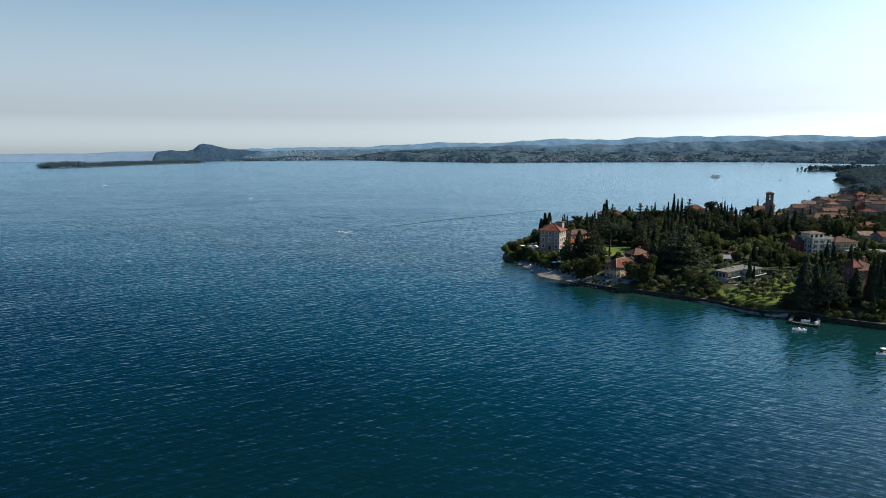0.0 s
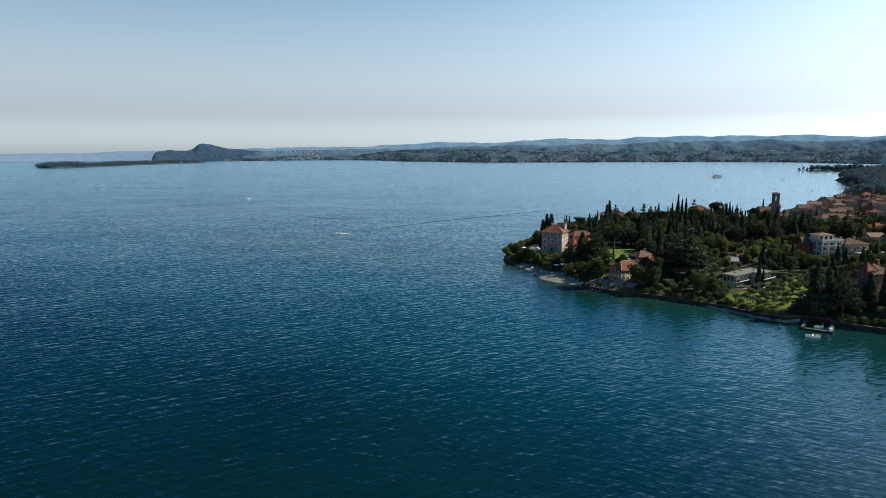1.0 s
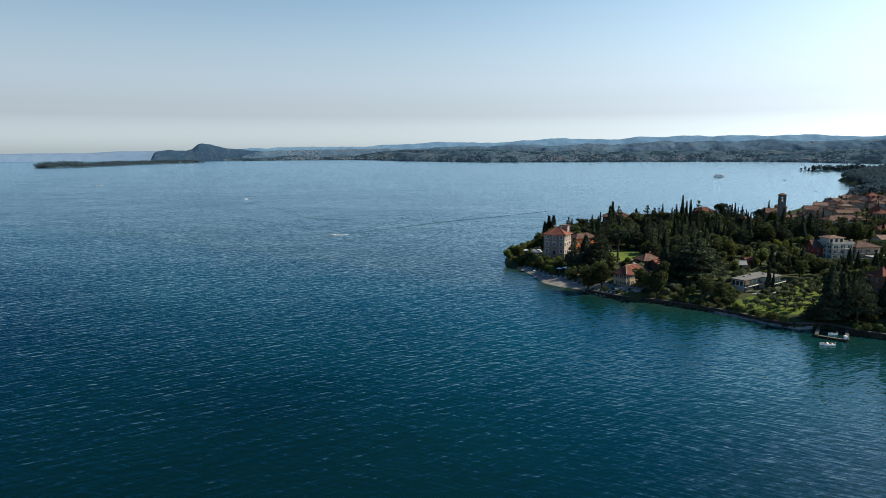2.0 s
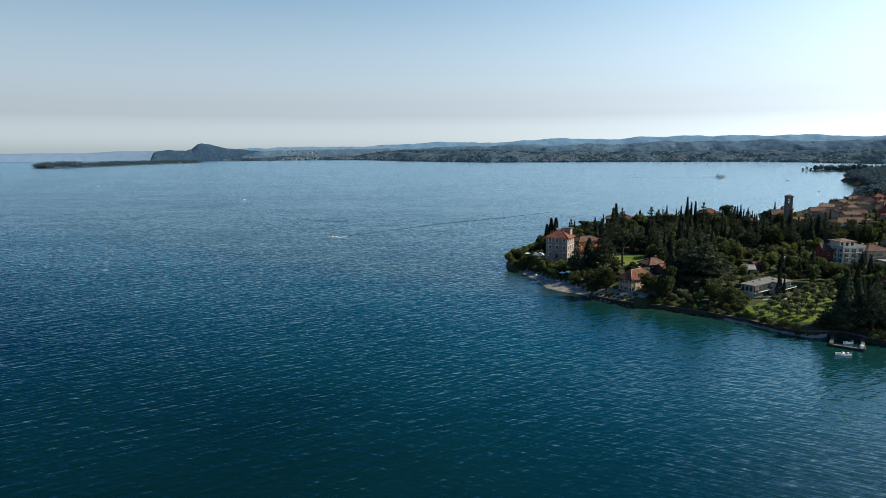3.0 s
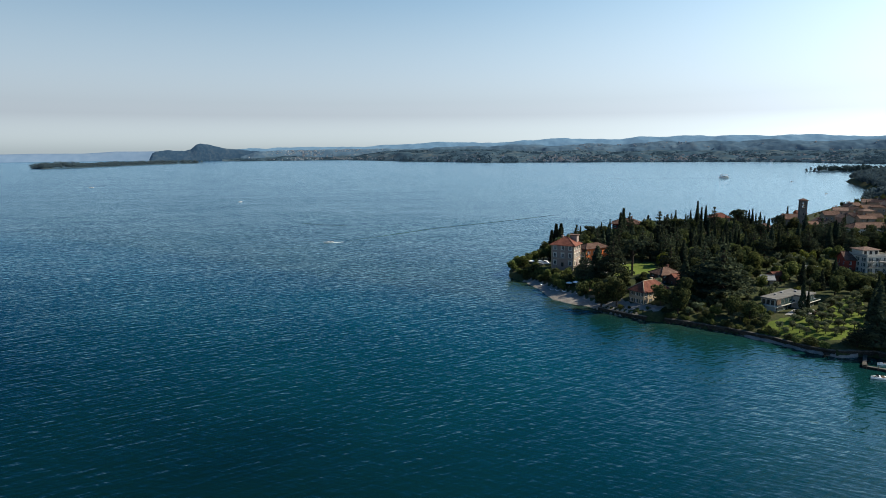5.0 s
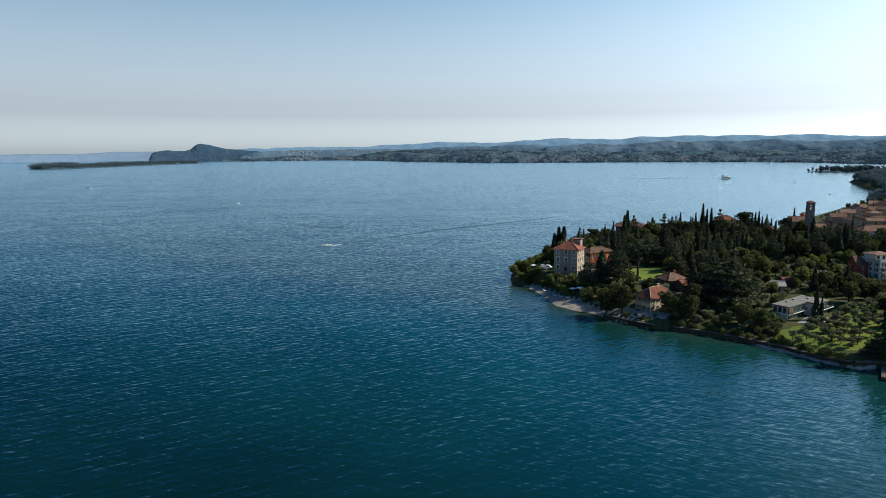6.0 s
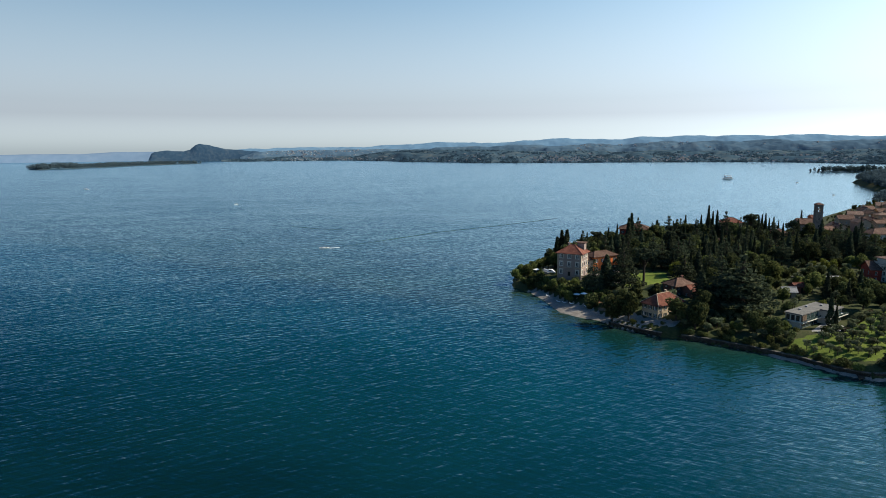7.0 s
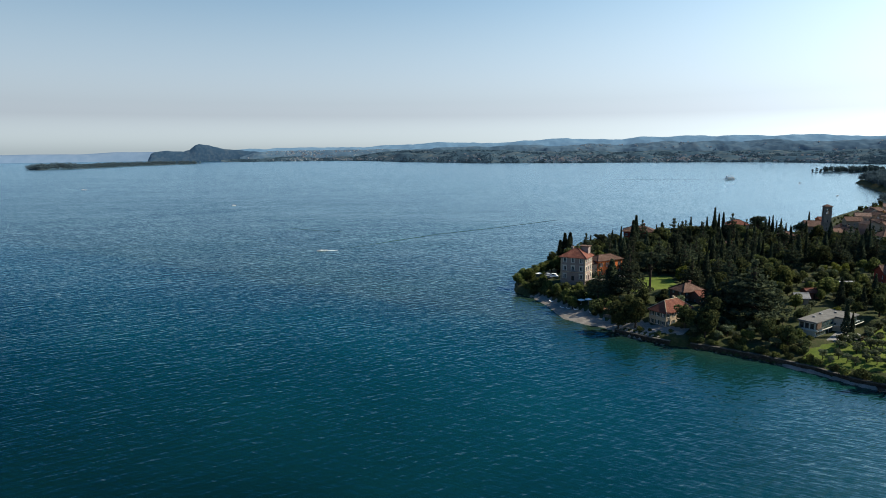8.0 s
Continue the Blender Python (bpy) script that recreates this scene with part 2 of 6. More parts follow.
CONCRETE = surface("pale_concrete", (0.17, 0.165, 0.155, 1), (0.24, 0.235, 0.225, 1), (0.31, 0.305, 0.29, 1), 0.4, 3.0, 0.85, 0.2, 0.02)
BARK = surface("brown_bark", (0.026, 0.020, 0.016, 1), (0.046, 0.036, 0.028, 1), (0.075, 0.06, 0.048, 1), 1.0, 8.0, 0.95, 0.6, 0.05)
TILE_RED = roof_tiles("red_clay_tiles", (0.072, 0.028, 0.020, 1), (0.118, 0.045, 0.032, 1), (0.175, 0.080, 0.058, 1))
TILE_BROWN = roof_tiles("weathered_brown_tiles", (0.05, 0.029, 0.022, 1), (0.086, 0.051, 0.039, 1), (0.135, 0.088, 0.068, 1))
TILE_PALE = roof_tiles("pale_terracotta_tiles", (0.085, 0.055, 0.044, 1), (0.14, 0.094, 0.075, 1), (0.21, 0.15, 0.12, 1))
P_GREYPINK = plaster("faded_grey_pink_plaster", 134, 120, 114)
P_CREAM = plaster("cream_plaster", 158, 142, 122)
P_WHITE = plaster("white_plaster", 184, 179, 168)
P_ORANGE = plaster("orange_plaster", 186, 104, 62)
P_RED = plaster("dark_red_plaster", 142, 66, 54)
P_PINK = plaster("dusty_pink_plaster", 112, 80, 70)
P_YELLOW = plaster("ochre_yellow_plaster", 172, 136, 92)
P_BEIGE = plaster("beige_plaster", 150, 136, 120)
WHITEPAINT = surface("white_paint", grey(0.66), grey(0.76), grey(0.82), 0.5, 4.0, 0.5, 0.05, 0.01)
GREYMETAL = surface("grey_sheet_metal", grey(0.16), grey(0.22), grey(0.28), 0.5, 4.0, 0.45, 0.1, 0.01)
SHUTTER = surface("grey_green_shutter_paint", (0.05, 0.06, 0.055, 1), (0.075, 0.09, 0.08, 1), (0.10, 0.12, 0.11, 1), 0.8, 5.0, 0.7, 0.2, 0.01)
WOOD = surface("dark_weathered_timber", (0.05, 0.035, 0.025, 1), (0.10, 0.07, 0.05, 1), (0.17, 0.125, 0.09, 1), 0.8, 6.0, 0.85, 0.3, 0.02)
EARTH = surface("bare_reddish_earth", (0.16, 0.075, 0.045, 1), (0.23, 0.12, 0.075, 1), (0.30, 0.18, 0.12, 1), 0.3, 2.0, 0.95, 0.4, 0.06)
L_CYPRESS = foliage("cypress_needles", (0.018, 0.027, 0.019, 1), (0.033, 0.044, 0.027, 1), (0.060, 0.070, 0.036, 1), 0.18)
L_CEDAR = foliage("cedar_needles", (0.022, 0.032, 0.023, 1), (0.042, 0.055, 0.034, 1), (0.078, 0.090, 0.050, 1), 0.25)
L_DARK = foliage("dark_broad_leaves", (0.027, 0.037, 0.017, 1), (0.052, 0.066, 0.029, 1), (0.105, 0.114, 0.045, 1), 0.38)
L_GREEN = foliage("fresh_green_leaves", (0.050, 0.070, 0.022, 1), (0.094, 0.118, 0.040, 1), (0.165, 0.175, 0.062, 1), 0.46)
L_YELLOW = foliage("yellow_green_leaves", (0.070, 0.092, 0.018, 1), (0.12, 0.145, 0.032, 1), (0.18, 0.185, 0.05, 1), 0.45)
L_OLIVE = foliage("silver_olive_leaves", (0.065, 0.080, 0.042, 1), (0.105, 0.125, 0.070, 1), (0.16, 0.175, 0.11, 1), 0.38)
# both far leaf colours carry the haze of distance: bluer, with little contrast
POINT_WOOD = foliage("hazy_point_leaves", (0.046, 0.072, 0.084, 1), (0.054, 0.082, 0.093, 1), (0.064, 0.092, 0.099, 1), 0.35)
FAR_WOOD = foliage("hazy_wood_leaves", (0.046, 0.082, 0.124, 1), (0.056, 0.094, 0.136, 1), (0.068, 0.106, 0.144, 1), 0.38)


def glass_material(name, tint, rough=0.05):
    m, nt, bsdf = material(name)
    bsdf.inputs["Base Color"].default_value = tint
    bsdf.inputs["Roughness"].default_value = rough
    bsdf.inputs["IOR"].default_value = 1.5
    nz = node(nt, "ShaderNodeTexNoise", Scale=0.7)
    bp = node(nt, "ShaderNodeBump", Strength=0.05, Distance=0.05)
    nt.links.new(nz.outputs[0], bp.inputs["Height"])
    nt.links.new(bp.outputs[0], bsdf.inputs["Normal"])
    return m


GLASS = glass_material("dark_window_glass", (0.02, 0.024, 0.028, 1))
GLASS_TEAL = glass_material("greenish_window_glass", (0.03, 0.05, 0.05, 1))


# ---- building blocks ----
def part(name, bm, mat, parent, label="", smooth=False):
    """Links a bmesh as one mesh object under a thing or a part."""
    me = bpy.data.meshes.new(name)
    bm.to_mesh(me)
    bm.free()
    return meshed(name, me, mat, parent, label, smooth)


def meshed(name, me, mat, parent=None, label="", smooth=False):
    if not me.materials:
        me.materials.append(mat)
    if smooth:
        me.polygons.foreach_set("use_smooth", [True] * len(me.polygons))
    ob = new(name, me)
    if parent is not None:
        ob.parent = parent
    if label:
        ob["label"] = label
    return ob


def thing(name, m, label, category, group="", kind=""):
    ob = new(name)
    ob.empty_display_size = 0.5
    ob.matrix_basis = m
    return tagged(ob, label, category, group, kind)


def box(bm, x0, x1, y0, y1, z0, z1, bevel=0.0):
    vs = [bm.verts.new((x, y, z)) for z in (z0, z1) for x, y in ((x0, y0), (x1, y0), (x1, y1), (x0, y1))]
    fs = [bm.faces.new([vs[i] for i in q]) for q in ((3, 2, 1, 0), (4, 5, 6, 7), (0, 1, 5, 4), (1, 2, 6, 5), (2, 3, 7, 6), (3, 0, 4, 7))]
    if bevel:
        bmesh.ops.bevel(bm, geom=list({e for f in fs for e in f.edges}), offset=bevel, segments=1, affect="EDGES")
    return bm


def boxes(*rows, bevel=0.0):
    bm = bmesh.new()
    for r in rows:
        box(bm, *r, bevel=bevel)
    return bm


def tube(bm, pts, radii, seg=6, cap=True):
    """A tapered tube along points."""
    rings, pts = [], [Vector(p) for p in pts]
    for i, (p, r) in enumerate(zip(pts, radii)):
        way = (pts[min(i + 1, len(pts) - 1)] - pts[max(i - 1, 0)]).normalized()
        side = way.cross(Vector((0.3, 1, 0.1))).normalized()
        up = way.cross(side)
        rings.append([bm.verts.new(p + (side * math.cos(a) + up * math.sin(a)) * r) for a in (2 * math.pi * k / seg for k in range(seg))])
    for a, b in zip(rings, rings[1:]):
        for k in range(seg):
            bm.faces.new((a[k], a[(k + 1) % seg], b[(k + 1) % seg], b[k]))
    if cap:
        bm.faces.new(rings[-1])
    return bm


# ---- the lie of the land ----
SHORE = [(900, 60), (420, 120), (260, 180), (200, 206), (162, 224), (150, 233), (142, 243.5), (130, 244.5), (124, 250), (117, 261),
         (107.5, 271.5), (94, 283), (82, 289), (75, 295.5), (67, 304.5), (64, 312), (57.5, 317), (51, 325), (49.5, 334), (47.5, 348),
         (43, 363), (37, 376), (38, 392), (46, 410), (60, 428), (90, 470), (130, 500), (180, 516), (235, 538), (290, 575),
         (350, 640), (420, 715), (480, 768), (545, 817), (600, 900), (661, 1007), (720, 1130), (784, 1268), (905, 1400), (1060, 1490), (2000, 1500), (2000, 60)]


def inland(px, py, outline=SHORE):
    """Metres from the outline, positive inside it."""
    px, py = np.asarray(px, float), np.asarray(py, float)
    d, inside = np.full(px.shape, 1e9), np.zeros(px.shape, bool)
    for (ax, ay), (bx, by) in zip(outline, outline[1:] + outline[:1]):
        ex, ey = bx - ax, by - ay
        t = np.clip(((px - ax) * ex + (py - ay) * ey) / (ex * ex + ey * ey), 0, 1)
        d = np.minimum(d, np.hypot(px - ax - t * ex, py - ay - t * ey))
        inside ^= ((ay > py) != (by > py)) & (px < ex * (py - ay) / (by - ay + 1e-12) + ax)
    return np.where(inside, d, -d)


def smooth(a, b, v):
    u = np.clip((np.asarray(v, float) - a) / (b - a), 0, 1)
    return u * u * (3 - 2 * u)


BEACH = [(66, 306), (64, 311), (57, 316), (50, 325), (48.2, 334), (46.2, 348), (42.5, 361), (45, 367), (49.5, 360), (53, 349), (56.5, 338), (60.5, 329), (65.5, 320), (69, 311.5)]


HOUSE_PAD = [(123, 287), (127.4, 278.4), (133, 273.5), (142, 277.5), (147.5, 283), (152, 289), (147.5, 296), (137, 294)]


def ground_z(px, py):
    d = inland(px, py)
    h = 1.8 + 8.5 * (1 - np.exp(-np.maximum(d, 0) / 35)) + 1.0 * smooth(430, 600, py) * smooth(20, 60, d)
    h = h + 9 * smooth(620, 1300, np.asarray(py, float)) * smooth(10, 160, d)
    h = h + 4.0 * smooth(255, 330, px) * smooth(480, 560, py)
    pad = inland(px, py, HOUSE_PAD)
    h = np.minimum(h, 5.35 + np.maximum(-pad, 0) * 0.9)
    beach = inland(px, py, BEACH)
    h = np.minimum(h, 0.1 + np.maximum(d, 0) * 0.22 + np.maximum(-beach - 0.6, 0) * 0.5)
    return np.where(d > 0, h, np.maximum(d * 0.25, -8))


def gz(x, y):
    return float(ground_z(np.array(x), np.array(y)))


def sheet(name, xs, ys, height, mat, keep=None):
    """A height field over a grid."""
    gx, gy = np.meshgrid(xs, ys)
    z = height(gx, gy)
    n, m = gx.shape
    verts = np.stack([gx.ravel(), gy.ravel(), z.ravel()], 1)
    i = (np.arange(n - 1)[:, None] * m + np.arange(m - 1)[None]).ravel()
    faces = np.stack([i, i + 1, i + m + 1, i + m], 1)
    if keep is not None:
        ok = keep(gx, gy).ravel()
        faces = faces[ok[faces].any(1)]
    used = np.unique(faces)
    index = np.zeros(len(verts), int)
    index[used] = np.arange(len(used))
    me = bpy.data.meshes.new(name)
    me.from_pydata(verts[used].tolist(), [], index[faces].tolist())
    return meshed(name, me, mat, None, "", True)


# water: rings of quads out to the horizon
def lake():
    radii = [0] + [20 * 1.16 ** k for k in range(37)]
    radii = [r for r in radii if r < 4800] + [4950]
    bm = bmesh.new()
    n = 96
    rings = [[bm.verts.new((0, 36, 0))]]
    for r in radii[1:]:
        rings.append([bm.verts.new((r * math.sin(2 * math.pi * k / n), 36 + r * math.cos(2 * math.pi * k / n), 0)) for k in range(n)])
    for k in range(n):
        bm.faces.new((rings[0][0], rings[1][(k + 1) % n], rings[1][k]))
    for a, b in zip(rings[1:], rings[2:]):
        for k in range(n):
            bm.faces.new((a[k], a[(k + 1) % n], b[(k + 1) % n], b[k]))
    me = bpy.data.meshes.new("water")
    bm.to_mesh(me)
    bm.free()
    return tagged(meshed("water", me, WATER), "deep teal lake water with small wind ripples", "water", kind="structure")


lake()
ground = sheet("ground", np.r_[np.arange(24, 192, 1.5), np.arange(192, 300, 4.0), np.arange(300, 1040, 14.0)], np.r_[np.arange(90, 216, 6.0), np.arange(216, 420, 1.5), np.arange(420, 560, 4.0), np.arange(560, 1510, 14.0)], ground_z, GROUND, lambda a, b: inland(a, b) > -25)
tagged(ground, "wooded peninsula ground with dry grass and soil", "ground", kind="structure")


def patch(name, outline, mat, label, category, lift=0.12, step=1.5):
    """A piece of ground cover that follows the land inside an outline."""
    xs, ys = [p[0] for p in outline], [p[1] for p in outline]
    ob = sheet(name, np.arange(min(xs) - step, max(xs) + step, step), np.arange(min(ys) - step, max(ys) + step, step),
               lambda a, b: ground_z(a, b) + lift * np.where(inland(a, b, outline) > 0.0, 1, -1), mat, lambda a, b: inland(a, b, outline) > -step)
    return tagged(ob, label, category, kind="structure")


LAWN_SLOPE = [(116, 266), (121.2, 271.4), (129, 274), (138.5, 273.5), (158.8, 291.6), (169, 292), (151, 262), (134.6, 250.5), (124, 256)]
LAWN_PARK = [(91.7, 369), (110, 369), (104, 344.7), (83, 342)]
patch("lawn", LAWN_SLOPE, LAWN, "sunlit green sloping lawn with olive trees", "lawn")
patch("lawn", LAWN_PARK, LAWN, "green park lawn between dark conifers", "lawn")
patch("lawn", [(58, 352), (70, 350), (76, 338), (66, 335)], LAWN, "patchy grass in front of the villa", "lawn")
patch("beach", BEACH, GRAVEL, "pale gravel beach beside the lake", "beach", 0.08)
patch("terrace", [(72, 311), (66.5, 308), (75, 298), (88, 291.5), (91, 296), (80, 303), (76, 312)], PAVING, "pale paved lakeside terrace before the house", "terrace")
patch("terrace", [(64.5, 330), (72, 328), (77.5, 320), (72, 316.5)], EARTH, "reddish earth yard beside the beach", "yard")
patch("path", [(70, 354), (92, 349), (92, 351.5), (70, 358)], PAVING, "pale garden path beside the lawn", "path", 0.15)
patch("path", [(72, 366), (90, 372), (90, 380), (72, 373)], PAVING, "pale paved court beside the villa", "court", 0.15)


# ---- shore walls ----
def along(pts, step):
    out = []
    for (ax, ay), (bx, by) in zip(pts, pts[1:]):
        n = max(1, round(math.hypot(bx - ax, by - ay) / step))
        out += [(ax + (bx - ax) * k / n, ay + (by - ay) * k / n) for k in range(n)]
    return out + [pts[-1]]


COPING = surface("grey_coping_stone", (0.045, 0.042, 0.037, 1), (0.085, 0.08, 0.07, 1), (0.15, 0.14, 0.125, 1), 0.6, 2.5, 0.9, 0.4, 0.05)


def sea_wall(pts, top, label, mat=None, thick=0.9):
    """A battered stone wall that follows the shore, with a coping."""
    root = thing("sea_wall", pose(0, 0, 0), label, "wall", kind="structure")
    line = along(pts, 2.0)
    rnd = random.Random(len(pts) + int(pts[0][0]))
    body, cope = bmesh.new(), bmesh.new()
    for bm, prof in ((body, ((0.5, -2.5), (0.12, top), (-thick, top), (-thick, -2.5))), (cope, ((0.22, top), (0.22, top + 0.18), (-thick - 0.1, top + 0.18), (-thick - 0.1, top)))):
        rows = []
        for i, (x, y) in enumerate(line):
            (ax, ay), (bx, by) = line[max(i - 1, 0)], line[min(i + 1, len(line) - 1)]
            w = math.hypot(bx - ax, by - ay)
            nx, ny = -(by - ay) / w, (bx - ax) / w
            j = rnd.uniform(-0.12, 0.12)
            rows.append([bm.verts.new((x + nx * (o + j), y + ny * (o + j), z + (j * 0.6 if z > 0 else 0))) for o, z in prof])
        for a, b in zip(rows, rows[1:]):
            for k in range(4):
                bm.faces.new((a[k], b[k], b[(k + 1) % 4], a[(k + 1) % 4]))
        bm.faces.new(rows[0]), bm.faces.new(rows[-1][::-1])
        bmesh.ops.recalc_face_normals(bm, faces=bm.faces)
    part("wall", body, mat or STONE, root)
    part("coping", cope, COPING, root, "worn grey coping")
    return root


# going from right to left along the shore the lake lies on the left hand, so walk it the other way
sea_wall([(66.8, 305.5), (75, 296), (82, 289.4)], 1.5, "dark stone sea wall below the terrace")
sea_wall([(88, 286.5), (94, 283.4), (107.5, 272), (117, 261.5), (124, 250.5), (130, 245)], 1.6, "long dark stone sea wall below the gardens")
sea_wall([(130.5, 245), (142, 244.2), (150, 233.6), (162, 224.6), (200, 206.6), (260, 180.5)], 1.8, "dark stone sea wall beside the boat dock")


# ---- houses ----
FACES = {"front": 0, "right": 90, "back": 180, "left": -90}
made_windows = {}


def window_meshes(w, h):
    if (w, h) not in made_windows:
        t = 0.09
        frame_bm = boxes((-w / 2, -w / 2 + t, 0, 0.1, 0, h), (w / 2 - t, w / 2, 0, 0.1, 0, h), (-w / 2 + t, w / 2 - t, 0, 0.1, 0, t), (-w / 2 + t, w / 2 - t, 0, 0.1, h - t, h), (-0.04, 0.04, 0.01, 0.09, t, h - t))
        got = []
        for nm, bm in (("window", frame_bm), ("pane", boxes((-w / 2 + t, w / 2 - t, 0.04, 0.06, t, h - t))), ("sill", boxes((-w / 2 - 0.12, w / 2 + 0.12, -0.38, 0.0, -0.12, 0.0))),
                       ("shutter", boxes((0, w / 2, -0.06, 0.0, 0, h), bevel=0.02))):
            me = bpy.data.meshes.new(nm)
            bm.to_mesh(me)
            bm.free()
            got.append(me)
        made_windows[(w, h)] = got
    return made_windows[(w, h)]


def wall_shell(w, d, h, rects, foot=3.0, gable=0.0):
    """Four walls with openings cut through and reveals; rects: face -> (u0, u1, z0, z1)."""
    bm = bmesh.new()
    for face, turn in FACES.items():
        span, away = (w, d) if face in ("front", "back") else (d, w)
        rot = Matrix.Rotation(radians(turn), 4, "Z")

        def P(u, depth, z):
            return bm.verts.new(rot @ Vector((u, -away / 2 + depth, z)))
        holes = rects.get(face, [])
        us = sorted({-span / 2, span / 2, *[r[0] for r in holes], *[r[1] for r in holes]})
        zs = sorted({-foot, h, *[r[2] for r in holes], *[r[3] for r in holes]})
        for u0, u1 in zip(us, us[1:]):
            for z0, z1 in zip(zs, zs[1:]):
                um, zm = (u0 + u1) / 2, (z0 + z1) / 2
                if not any(r[0] < um < r[1] and r[2] < zm < r[3] for r in holes):
                    bm.faces.new((P(u0, 0, z0), P(u1, 0, z0), P(u1, 0, z1), P(u0, 0, z1)))
        for u0, u1, z0, z1 in holes:
            k = 0.3
            for (a, b), (c, e) in (((u0, z0), (u0, z1)), ((u1, z1), (u1, z0)), ((u0, z1), (u1, z1)), ((u1, z0), (u0, z0))):
                bm.faces.new((P(a, 0, b), P(c, 0, e), P(c, k, e), P(a, k, b)))
        if gable and face in ("left", "right"):
            bm.faces.new((P(-span / 2, 0, h), P(span / 2, 0, h), P(0, 0, h + gable)))
    bmesh.ops.remove_doubles(bm, verts=bm.verts, dist=0.001)
    return bm


def roof_shape(kind, w, d, rise, over):
    """A tiled roof slab of even thickness; its eaves lie at z = 0."""
    bm = bmesh.new()
    x, y, th = w / 2 + over, d / 2 + over, 0.22
    drop = rise * over / (d / 2)
    if kind == "flat":
        return box(bm, -x, x, -y, y, 0.0, rise, bevel=0.04)
    ridge = max(0.0, x - y) if kind == "hip" else x
    if ridge < 0.3:
        ridge = 0.3
    top = rise
    lo = [(-x, -y, -drop), (x, -y, -drop), (x, y, -drop), (-x, y, -drop)]
    hi = [(-ridge, 0, top), (ridge, 0, top)]
    a = [bm.verts.new(p) for p in lo + hi]
    b = [bm.verts.new((p[0], p[1], p[2] + th)) for p in lo + hi]
    sides = [(0, 1, 5, 4), (2, 3, 4, 5), (1, 2, 5), (3, 0, 4)]
    for q in sides if kind == "hip" else sides[:2]:
        bm.faces.new([b[i] for i in q])
        bm.faces.new([a[i] for i in reversed(q)])
    rim = [(0, 1), (1, 2), (2, 3), (3, 0)] if kind == "hip" else [(0, 1), (2, 3), (1, 5), (5, 2), (3, 4), (4, 0)]
    for i, j in rim:
        bm.faces.new((a[i], a[j], b[j], b[i]))
    return bm


def ridge_caps(kind, w, d, rise, over):
    bm = bmesh.new()
    x, y = w / 2 + over, d / 2 + over
    drop = rise * over / (d / 2)
    ridge = max(0.3, x - y) if kind == "hip" else x
    z = rise + 0.26
    tube(bm, [(-ridge, 0, z), (ridge, 0, z)], [0.16, 0.16], 5)
    if kind == "hip":
        for sx in (-1, 1):
            for sy in (-1, 1):
                tube(bm, [(sx * x, sy * y, -drop + 0.26), (sx * ridge, 0, z)], [0.15, 0.15], 5)
    return bm


